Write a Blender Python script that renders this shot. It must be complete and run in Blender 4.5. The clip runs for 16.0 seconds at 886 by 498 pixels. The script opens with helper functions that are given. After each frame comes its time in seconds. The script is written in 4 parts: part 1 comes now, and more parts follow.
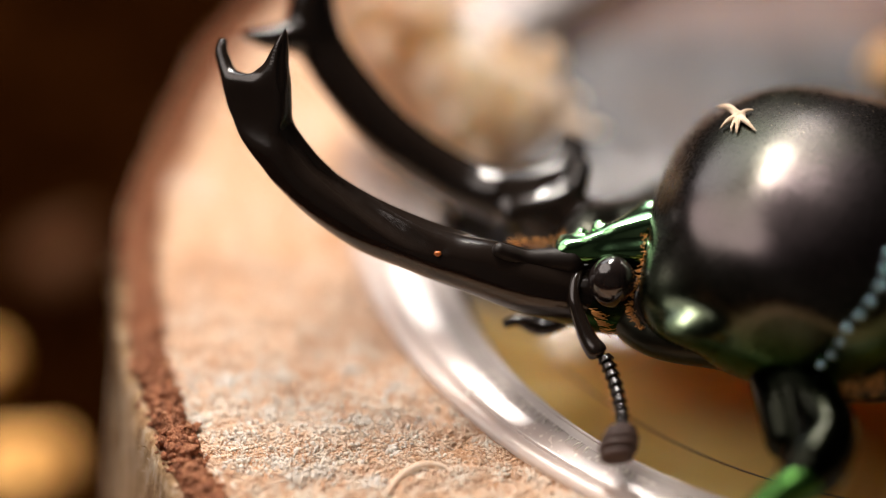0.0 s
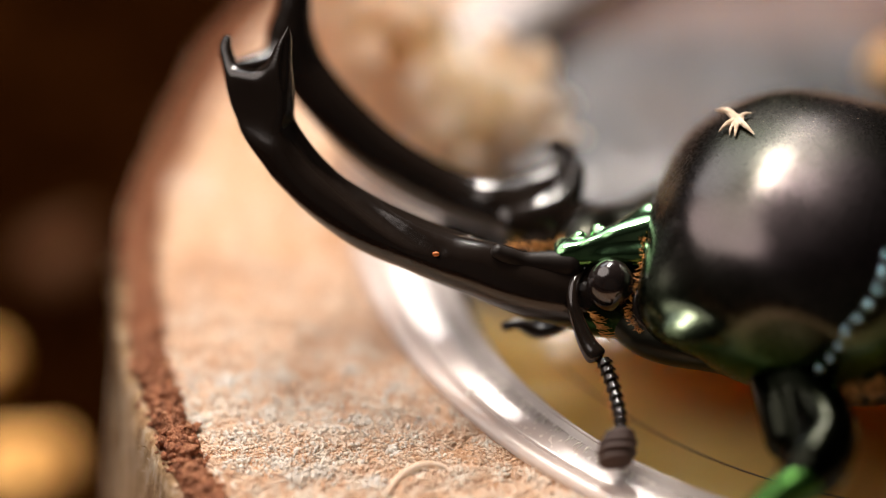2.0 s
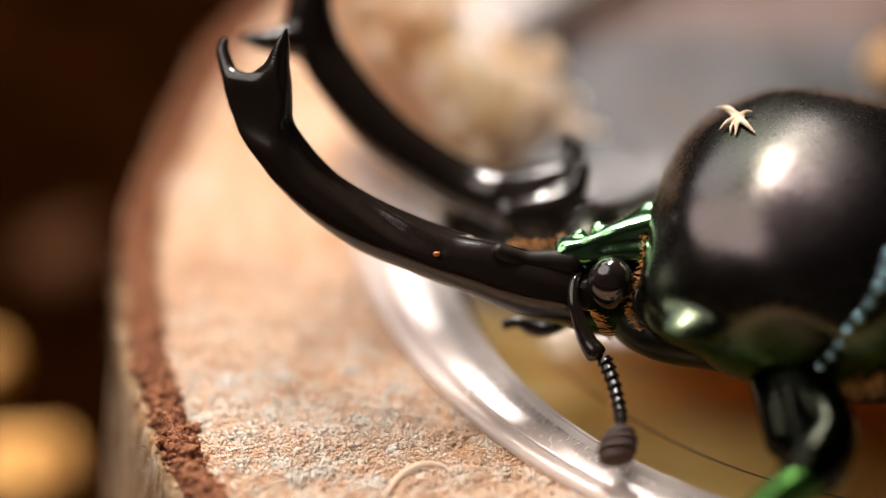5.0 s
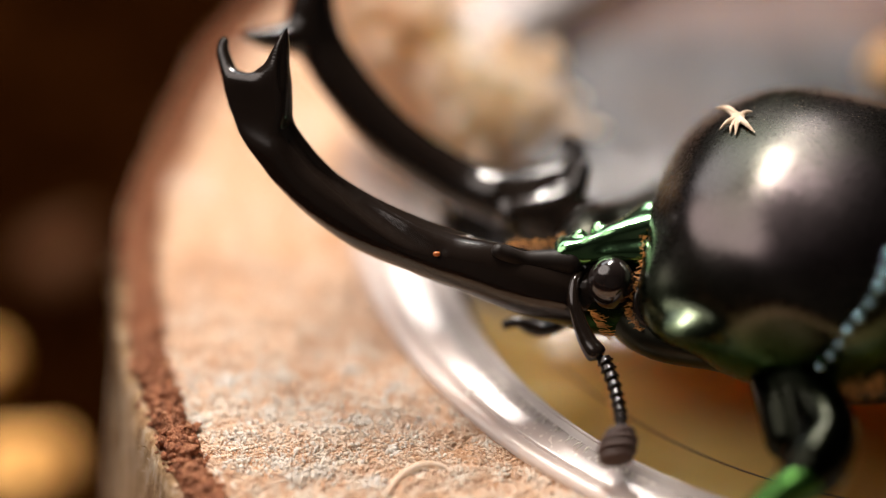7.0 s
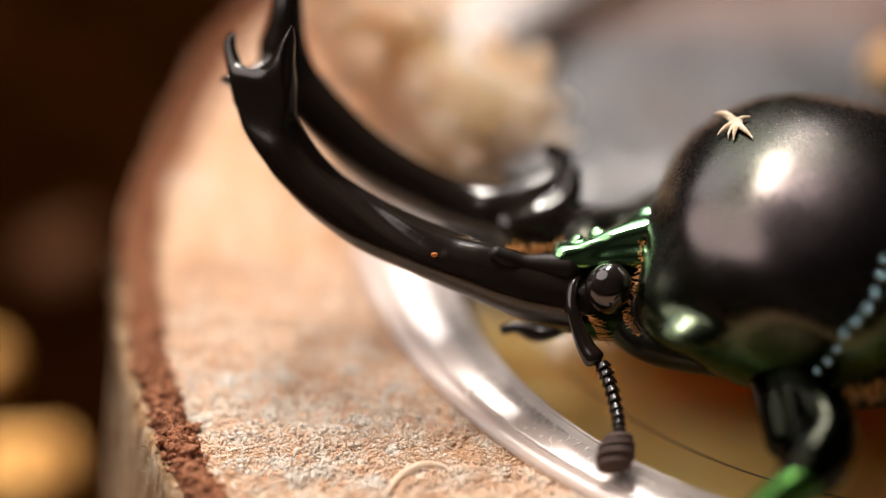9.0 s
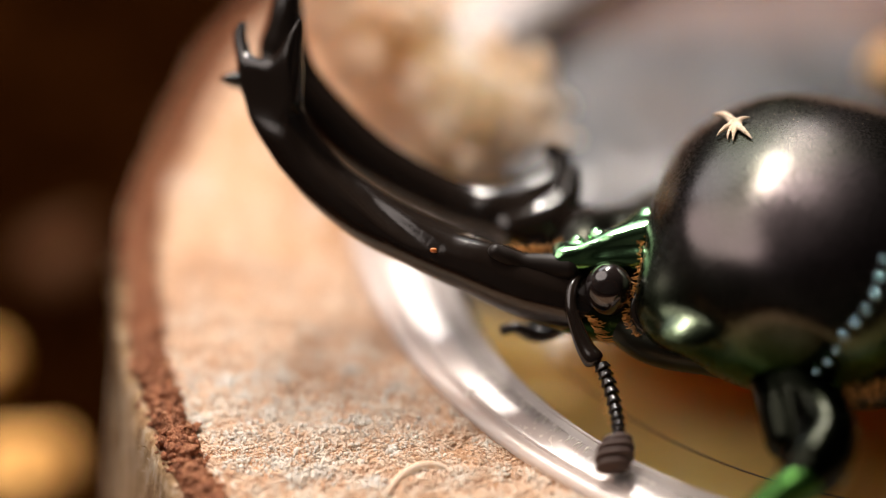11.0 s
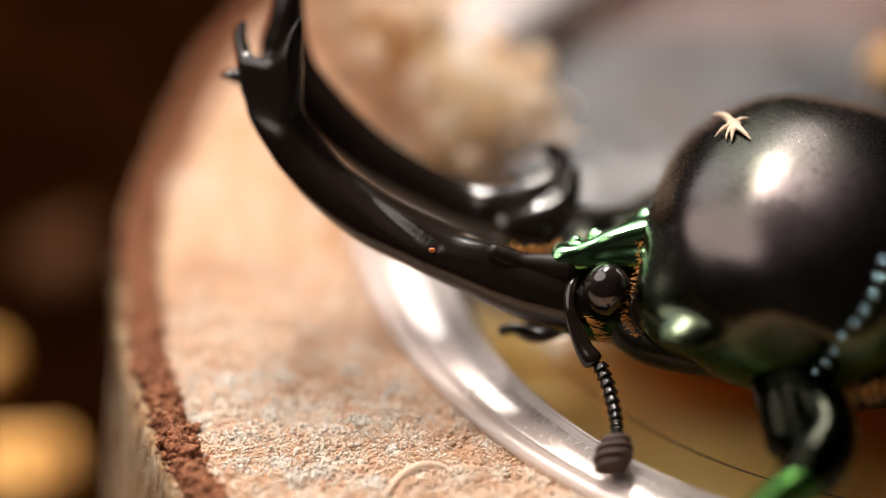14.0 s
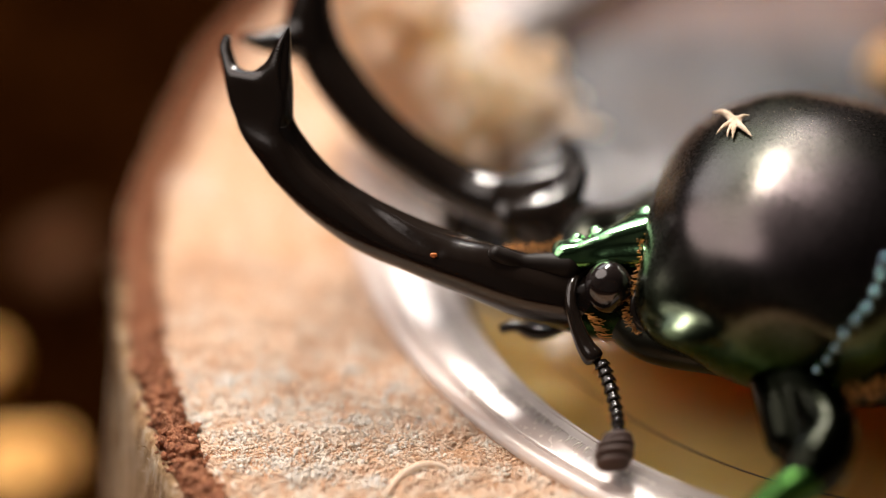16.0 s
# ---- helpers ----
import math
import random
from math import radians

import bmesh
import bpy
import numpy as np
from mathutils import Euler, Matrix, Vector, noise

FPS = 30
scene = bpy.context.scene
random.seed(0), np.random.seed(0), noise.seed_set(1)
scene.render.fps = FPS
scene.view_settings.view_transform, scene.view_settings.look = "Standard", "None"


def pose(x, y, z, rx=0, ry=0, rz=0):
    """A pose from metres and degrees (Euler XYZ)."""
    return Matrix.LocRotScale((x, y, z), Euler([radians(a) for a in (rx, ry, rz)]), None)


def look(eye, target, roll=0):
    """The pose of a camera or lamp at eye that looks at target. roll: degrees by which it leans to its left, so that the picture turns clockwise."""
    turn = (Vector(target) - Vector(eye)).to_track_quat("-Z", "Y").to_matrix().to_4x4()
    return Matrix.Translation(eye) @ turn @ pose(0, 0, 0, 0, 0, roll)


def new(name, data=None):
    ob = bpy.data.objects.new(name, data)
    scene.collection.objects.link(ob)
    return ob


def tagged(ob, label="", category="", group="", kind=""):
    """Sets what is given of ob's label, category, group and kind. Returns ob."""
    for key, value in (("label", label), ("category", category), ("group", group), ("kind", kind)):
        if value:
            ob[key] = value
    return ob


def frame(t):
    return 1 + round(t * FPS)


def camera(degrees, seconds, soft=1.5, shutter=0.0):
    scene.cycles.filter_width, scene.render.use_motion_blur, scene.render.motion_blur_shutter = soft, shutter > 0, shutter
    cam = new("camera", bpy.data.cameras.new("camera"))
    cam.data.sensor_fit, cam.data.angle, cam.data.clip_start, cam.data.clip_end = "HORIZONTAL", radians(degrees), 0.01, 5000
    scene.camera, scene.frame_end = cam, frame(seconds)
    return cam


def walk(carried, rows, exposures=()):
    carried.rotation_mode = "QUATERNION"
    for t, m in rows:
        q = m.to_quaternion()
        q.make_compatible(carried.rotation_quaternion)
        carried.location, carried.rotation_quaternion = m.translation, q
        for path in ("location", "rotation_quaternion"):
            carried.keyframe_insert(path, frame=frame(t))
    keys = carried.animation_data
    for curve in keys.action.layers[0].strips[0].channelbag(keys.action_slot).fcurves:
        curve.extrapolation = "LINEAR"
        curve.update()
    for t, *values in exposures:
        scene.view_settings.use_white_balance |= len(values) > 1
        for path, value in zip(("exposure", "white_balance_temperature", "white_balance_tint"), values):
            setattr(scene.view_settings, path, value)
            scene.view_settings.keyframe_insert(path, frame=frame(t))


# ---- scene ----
cam = camera(16, 16.0, soft=0.95, shutter=0.0)
MM = 0.001
EYE, AIM = (0, -0.12689, 0.10568), (0, -0.00128, 0.00754)
cam.data.dof.use_dof = True
cam.data.dof.focus_distance = 0.1586
cam.data.dof.aperture_fstop = 7.0
walk(cam, [(0, look(EYE, AIM)), (16, look(EYE, AIM))], exposures=[(0, 0.0), (16, 0.0)])

# ---- light ----
world = bpy.data.worlds.new("room_air")
scene.world = world
world.use_nodes = True
world.node_tree.nodes["Background"].inputs[0].default_value = (0.30, 0.24, 0.20, 1)
world.node_tree.nodes["Background"].inputs[1].default_value = 0.25


def softbox(name, eye, aim, sx, sy, watts, colour, roll=0):
    data = bpy.data.lights.new(name, "AREA")
    data.shape, data.size, data.size_y, data.energy, data.color = "ELLIPSE" if sx > 1.5 else "RECTANGLE", sx, sy, watts, colour
    ob = new(name, data)
    ob.matrix_world = look(eye, aim, roll)
    return ob


softbox("softbox", (-0.08, 0.56, 0.73), (0.0, 0.0, 0.0), 0.45, 0.15, 15.5, (1.0, 0.91, 0.825), 54)
softbox("window_light", (-0.92, 0.10, 1.12), (0.0, 0.0, 0.0), 1.7, 1.3, 20.0, (1.0, 0.875, 0.81), 40)
softbox("back_window", (-0.34, 1.12, 0.84), (0.0, 0.0, 0.0), 1.2, 0.52, 6.6, (0.97, 0.97, 1.0))


# ---- materials ----
def material(name, colour, rough=0.5, metal=0.0, **more):
    """A node material; returns it with its node tree and Principled shader."""
    mat = bpy.data.materials.new(name)
    mat.use_nodes = True
    tree = mat.node_tree
    bsdf = tree.nodes["Principled BSDF"]
    bsdf.inputs["Base Color"].default_value = (*colour, 1)
    bsdf.inputs["Roughness"].default_value = rough
    bsdf.inputs["Metallic"].default_value = metal
    for key, value in more.items():
        bsdf.inputs[key.replace("_", " ")].default_value = value
    return mat, tree, bsdf


def texture(tree, scale, detail=6, rough=0.6, stretch=(1, 1, 1), turn=0.0, kind="ShaderNodeTexNoise"):
    """A noise in millimetres of the object's own space; scale is repeats per millimetre."""
    co = tree.nodes.new("ShaderNodeTexCoord")
    mp = tree.nodes.new("ShaderNodeMapping")
    mp.inputs["Scale"].default_value = tuple(1000 * s for s in stretch)
    mp.inputs["Rotation"].default_value = (0, 0, radians(turn))
    tx = tree.nodes.new(kind)
    tx.inputs["Scale"].default_value = scale
    if kind == "ShaderNodeTexNoise":
        tx.inputs["Detail"].default_value, tx.inputs["Roughness"].default_value = detail, rough
    tree.links.new(co.outputs["Object"], mp.inputs["Vector"])
    tree.links.new(mp.outputs[0], tx.inputs["Vector"])
    return tx.outputs[0]


def ramp(tree, value, *stops):
    node = tree.nodes.new("ShaderNodeValToRGB")
    el = node.color_ramp.elements
    while len(el) < len(stops):
        el.new(0.5)
    for e, (pos, col) in zip(el, stops):
        e.position = pos
        e.color = (*col, 1) if len(col) == 3 else col
    tree.links.new(value, node.inputs[0])
    return node.outputs[0]


def mix(tree, a, b, factor, mode="MIX"):
    node = tree.nodes.new("ShaderNodeMix")
    node.data_type, node.blend_type = "RGBA", mode
    for socket, value in ((node.inputs[6], a), (node.inputs[7], b), (node.inputs[0], factor)):
        if isinstance(value, bpy.types.NodeSocket):
            tree.links.new(value, socket)
        else:
            socket.default_value = value if isinstance(value, float) else (*value, 1)
    return node.outputs[2]


def bump(tree, bsdf, height, distance, strength=1.0):
    node = tree.nodes.new("ShaderNodeBump")
    node.inputs["Distance"].default_value, node.inputs["Strength"].default_value = distance * MM, strength
    tree.links.new(height, node.inputs["Height"])
    tree.links.new(node.outputs[0], bsdf.inputs["Normal"])


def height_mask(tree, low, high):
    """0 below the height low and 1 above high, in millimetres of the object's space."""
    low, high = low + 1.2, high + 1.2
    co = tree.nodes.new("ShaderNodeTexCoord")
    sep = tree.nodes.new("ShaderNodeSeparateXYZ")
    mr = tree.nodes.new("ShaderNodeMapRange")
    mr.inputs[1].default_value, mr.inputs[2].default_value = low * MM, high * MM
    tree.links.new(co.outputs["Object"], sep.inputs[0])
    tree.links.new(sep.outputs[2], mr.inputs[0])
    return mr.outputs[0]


def cut_wood():
    """Pale sawn wood: fuzzy grain, slanting saw marks, bluish-white mould."""
    mat, tree, bsdf = material("cut_wood", (0.6, 0.38, 0.22), 0.9, 0.0, Specular_IOR_Level=0.2)
    grain = ramp(tree, texture(tree, 3.6, 8, 0.8), (0.36, (0.43, 0.205, 0.095)), (0.5, (0.76, 0.51, 0.335)), (0.62, (0.95, 0.82, 0.69)))
    saw = ramp(tree, texture(tree, 0.5, 5, 0.6, (1.6, 0.22, 1), 24), (0.34, (0.70, 0.56, 0.46)), (0.52, (0.93, 0.87, 0.82)), (0.66, (1.0, 1.0, 1.0)))
    base = mix(tree, grain, saw, 0.65, "MULTIPLY")
    tan = ramp(tree, texture(tree, 0.16, 4, 0.6), (0.42, (1.0, 1.0, 1.0)), (0.66, (0.84, 0.68, 0.52)))
    base = mix(tree, base, tan, 0.6, "MULTIPLY")
    mould = ramp(tree, texture(tree, 0.36, 5, 0.7), (0.53, (0, 0, 0)), (0.66, (1, 1, 1)))
    fine = ramp(tree, texture(tree, 1.6, 6, 0.7), (0.42, (0, 0, 0)), (0.6, (0.85, 0.85, 0.85)))
    spots = mix(tree, mould, fine, 1.0, "MULTIPLY")
    tree.links.new(mix(tree, base, (0.90, 0.86, 0.81), spots), bsdf.inputs["Base Color"])
    bump(tree, bsdf, texture(tree, 6.0, 8, 0.8), 0.12)
    return mat


def bark_red():
    """Crumbly bark; each crumb a little lighter or darker than the next."""
    mat, tree, bsdf = material("inner_bark", (0.2, 0.07, 0.035), 0.9)
    tone = ramp(tree, texture(tree, 2.6, 8, 0.75), (0.34, (0.08, 0.022, 0.010)), (0.5, (0.44, 0.16, 0.07)), (0.66, (0.80, 0.45, 0.25)))
    crumb = tree.nodes.new("ShaderNodeNewGeometry")
    shade = ramp(tree, crumb.outputs["Random Per Island"], (0.0, (0.45, 0.38, 0.34)), (0.6, (0.85, 0.8, 0.76)), (1.0, (1.0, 1.0, 1.0)))
    tree.links.new(mix(tree, tone, shade, 0.8, "MULTIPLY"), bsdf.inputs["Base Color"])
    bump(tree, bsdf, texture(tree, 4.0, 8, 0.75), 0.2)
    return mat


def bark_outer():
    mat, tree, bsdf = material("outer_bark", (0.35, 0.24, 0.14), 0.9)
    tree.links.new(ramp(tree, texture(tree, 0.7, 8, 0.7, (1.6, 1.6, 0.5)), (0.34, (0.30, 0.13, 0.045)), (0.5, (0.68, 0.43, 0.22)), (0.66, (0.88, 0.72, 0.54))), bsdf.inputs["Base Color"])
    bump(tree, bsdf, texture(tree, 2.5, 8, 0.8), 0.6)
    return mat


def soil_mat():
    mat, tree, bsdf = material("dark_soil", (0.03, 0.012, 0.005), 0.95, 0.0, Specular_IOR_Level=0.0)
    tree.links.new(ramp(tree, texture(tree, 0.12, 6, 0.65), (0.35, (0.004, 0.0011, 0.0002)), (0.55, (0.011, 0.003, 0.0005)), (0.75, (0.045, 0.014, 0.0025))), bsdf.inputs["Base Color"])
    bump(tree, bsdf, texture(tree, 0.5, 6, 0.7), 1.0)
    return mat


def pale_wood(name, dark, light, scale=0.5, through_light=0.0, relief=0.15, depth=0.0):
    mat, tree, bsdf = material(name, light, 0.8, 0.0, Specular_IOR_Level=0.12, Subsurface_Weight=1.0 if depth else 0.0, Subsurface_Scale=depth)
    bsdf.inputs["Subsurface Radius"].default_value = (1.0, 0.8, 0.6)
    tint = ramp(tree, texture(tree, scale, 6, 0.65, (1, 1, 0.4)), (0.3, dark), (0.65, light))
    tree.links.new(tint, bsdf.inputs["Base Color"])
    if relief:
        bump(tree, bsdf, texture(tree, scale * 3, 6, 0.7), relief)
    if through_light:
        leaf = tree.nodes.new("ShaderNodeBsdfTranslucent")
        both = tree.nodes.new("ShaderNodeMixShader")
        both.inputs[0].default_value = through_light
        tree.links.new(tint, leaf.inputs[0])
        tree.links.new(bsdf.outputs[0], both.inputs[1])
        tree.links.new(leaf.outputs[0], both.inputs[2])
        tree.links.new(both.outputs[0], tree.nodes["Material Output"].inputs[0])
    return mat


def clear_plastic(name, low, high, cover, gloss):
    """Clear plastic; low and high bound its roughness, cover is how milky it is."""
    mat, tree, bsdf = material(name, (0.76, 0.68, 0.645), 0.3, 0.0, Transmission_Weight=0.3, IOR=1.5, Specular_IOR_Level=gloss, Coat_Weight=gloss, Coat_IOR=1.6, Coat_Roughness=low)
    clear = tree.nodes.new("ShaderNodeBsdfTransparent")
    both = tree.nodes.new("ShaderNodeMixShader")
    both.inputs[0].default_value = cover
    tree.links.new(ramp(tree, texture(tree, 3.0, 4, 0.6), (0.4, (low,) * 3), (0.7, (high,) * 3)), bsdf.inputs["Roughness"])
    bump(tree, bsdf, texture(tree, 0.8, 3, 0.5), 0.02)
    tree.links.new(clear.outputs[0], both.inputs[1])
    tree.links.new(bsdf.outputs[0], both.inputs[2])
    tree.links.new(both.outputs[0], tree.nodes["Material Output"].inputs[0])
    return mat


def jelly_mat():
    """Amber jelly; the backdrop's grey reflection is painted into its far part."""
    mat, tree, bsdf = material("amber_jelly", (0.36, 0.21, 0.07), 0.16, 0.0, IOR=1.45, Specular_IOR_Level=0.26, Subsurface_Weight=1.0, Subsurface_Scale=0.016)
    bsdf.inputs["Subsurface Radius"].default_value = (1.0, 0.75, 0.4)
    amber = ramp(tree, texture(tree, 0.08, 4, 0.5), (0.3, (0.58, 0.35, 0.10)), (0.7, (0.74, 0.48, 0.17)))
    mirror_grey = ramp(tree, texture(tree, 0.07, 3, 0.5), (0.3, (0.030, 0.024, 0.018)), (0.5, (0.045, 0.042, 0.040)), (0.72, (0.10, 0.072, 0.060)))
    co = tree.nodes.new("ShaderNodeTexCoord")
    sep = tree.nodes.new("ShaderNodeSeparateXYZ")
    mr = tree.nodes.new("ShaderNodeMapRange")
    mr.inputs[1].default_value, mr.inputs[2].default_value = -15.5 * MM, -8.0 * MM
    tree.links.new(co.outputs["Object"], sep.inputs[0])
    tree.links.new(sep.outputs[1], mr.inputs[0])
    # the far end of the grey turns dull pink
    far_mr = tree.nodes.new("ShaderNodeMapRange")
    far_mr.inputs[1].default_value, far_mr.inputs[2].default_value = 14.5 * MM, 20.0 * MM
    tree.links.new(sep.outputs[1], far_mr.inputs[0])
    mirror_grey = mix(tree, mirror_grey, (0.15, 0.09, 0.07), far_mr.outputs[0])
    tree.links.new(mix(tree, amber, mirror_grey, mr.outputs[0]), bsdf.inputs["Base Color"])
    bump(tree, bsdf, texture(tree, 0.25, 2, 0.5), 0.12)
    return mat


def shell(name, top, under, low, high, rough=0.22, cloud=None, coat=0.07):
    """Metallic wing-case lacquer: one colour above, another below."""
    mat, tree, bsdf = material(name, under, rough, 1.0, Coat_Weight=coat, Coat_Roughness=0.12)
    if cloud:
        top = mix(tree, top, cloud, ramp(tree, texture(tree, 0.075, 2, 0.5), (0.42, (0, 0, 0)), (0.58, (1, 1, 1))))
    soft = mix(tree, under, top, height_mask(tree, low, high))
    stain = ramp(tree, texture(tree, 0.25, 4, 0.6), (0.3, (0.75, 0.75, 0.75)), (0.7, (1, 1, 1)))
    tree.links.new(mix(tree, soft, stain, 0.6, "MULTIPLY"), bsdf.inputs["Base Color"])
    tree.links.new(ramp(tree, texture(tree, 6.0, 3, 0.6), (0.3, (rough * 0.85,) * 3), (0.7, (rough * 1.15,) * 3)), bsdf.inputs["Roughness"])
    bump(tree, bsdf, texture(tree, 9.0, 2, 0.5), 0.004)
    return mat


def black_horn():
    mat, tree, bsdf = material("black_horn", (0.012, 0.008, 0.006), 0.22, 0.0, Specular_IOR_Level=0.45, Coat_Weight=0.08, Coat_Roughness=0.05)
    tree.links.new(ramp(tree, texture(tree, 1.2, 5, 0.6, (1, 1, 0.3)), (0.3, (0.12,) * 3), (0.7, (0.21,) * 3)), bsdf.inputs["Roughness"])
    bump(tree, bsdf, texture(tree, 3.0, 3, 0.5), 0.006)
    return mat


WOOD, BARK, OUTER, SOIL = cut_wood(), bark_red(), bark_outer(), soil_mat()
SHAVING = pale_wood("pale_shaving", (0.93, 0.68, 0.41), (0.99, 0.91, 0.76), 0.3, 0.55, 0.15, 0.006)
FLUFF = pale_wood("white_mould", (0.86, 0.78, 0.69), (0.97, 0.94, 0.89), 0.35, 0.4, 0.0)
DUST = pale_wood("pale_sawdust", (0.86, 0.58, 0.36), (0.985, 0.93, 0.84), 0.8, 0.35, 0.0)
CHIP = pale_wood("tan_chip", (0.55, 0.25, 0.065), (0.86, 0.50, 0.17), 0.3)
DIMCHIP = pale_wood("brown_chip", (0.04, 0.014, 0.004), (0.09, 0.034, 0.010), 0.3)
FLAKE = pale_wood("cream_flake", (0.66, 0.46, 0.30), (0.86, 0.72, 0.56), 1.5)
PLASTIC, GLOSSY, JELLY = clear_plastic("frosted_plastic", 0.3, 0.42, 0.6, 0.35), clear_plastic("clear_plastic", 0.2, 0.3, 0.72, 0.4), jelly_mat()
# own green below, darkened further to imitate the dark jelly mirrored there
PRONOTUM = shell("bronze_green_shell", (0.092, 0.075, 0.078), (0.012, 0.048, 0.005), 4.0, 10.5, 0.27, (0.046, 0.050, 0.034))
# the green below imitates a green reflection on the cheek
HEADGREEN = shell("dark_green_shell", (0.020, 0.020, 0.013), (0.010, 0.040, 0.006), 3.4, 5.0, 0.3)
RIDGE = shell("bright_green_ridge", (0.26, 0.52, 0.26), (0.045, 0.19, 0.03), 6.2, 7.2, 0.15, None, 0.6)
UNDER = shell("dark_underside", (0.03, 0.03, 0.022), (0.022, 0.016, 0.012), 0.0, 3.0, 0.4)
HORN = black_horn()
TOOTH = material("matt_horn", (0.012, 0.008, 0.006), 0.5, Specular_IOR_Level=0.22)[0]
LEGMAT = shell("green_black_leg", (0.012, 0.012, 0.012), (0.006, 0.007, 0.004), 1.5, 3.2, 0.22)
SHIN = shell("green_shin", (0.040, 0.115, 0.024), (0.035, 0.10, 0.02), 1.5, 3.2, 0.3)
EYEMAT = material("dark_eye", (0.014, 0.010, 0.009), 0.16, 0.0, Coat_Weight=0.5, Coat_Roughness=0.04)[0]
BEAD = shell("blue_green_bead", (0.40, 0.62, 0.68), (0.34, 0.58, 0.62), 0, 3, 0.2)
HAIR = material("orange_bristle", (0.55, 0.24, 0.05), 0.4)[0]
CLUB = material("matt_brown_club", (0.055, 0.028, 0.02), 0.6)[0]
MITE = material("orange_mite", (0.55, 0.16, 0.04), 0.4)[0]
CREASE = material("brown_crease", (0.10, 0.055, 0.02), 0.5)[0]
SPORE = material("white_spore", (0.82, 0.78, 0.70), 0.5)[0]
WALL = material("grey_wall_paint", (0.07, 0.06, 0.052), 0.8)[0]


# ---- mesh helpers; all lengths in millimetres ----
AT = {}


def mesh(name, verts, faces, mat, origin=(0, 0, 0), smooth=True):
    me = bpy.data.meshes.new(name)
    full = np.asarray(verts, dtype=float)
    v = (full[:, :3] - np.asarray(origin, dtype=float)) * MM
    me.from_pydata(v.tolist(), [], [list(map(int, f)) for f in faces])
    me.polygons.foreach_set("use_smooth", [smooth] * len(me.polygons))
    me.materials.append(mat)
    me.update()
    if full.shape[1] == 6:
        me.normals_split_custom_set_from_vertices(full[:, 3:].tolist())
    return me


def thing(name, origin, label, category, group="", kind=""):
    ob = new(name)
    ob.empty_display_size = 0.002
    ob.location = [a * MM for a in origin]
    AT[ob.name] = Vector(origin)
    return tagged(ob, label, category, group, kind)


def part(name, verts, faces, mat, parent, label="", pivot=None, smooth=True):
    pivot = AT[parent.name] if pivot is None else Vector(pivot)
    ob = new(name, mesh(name, verts, faces, mat, pivot, smooth))
    ob.parent = parent
    ob.location = (pivot - AT[parent.name]) * MM
    AT[ob.name] = pivot
    return tagged(ob, label)


def solid(name, verts, faces, mat, origin, label, category, group="", kind="", smooth=True):
    ob = new(name, mesh(name, verts, faces, mat, origin, smooth))
    ob.location = [a * MM for a in origin]
    AT[ob.name] = Vector(origin)
    return tagged(ob, label, category, group, kind)


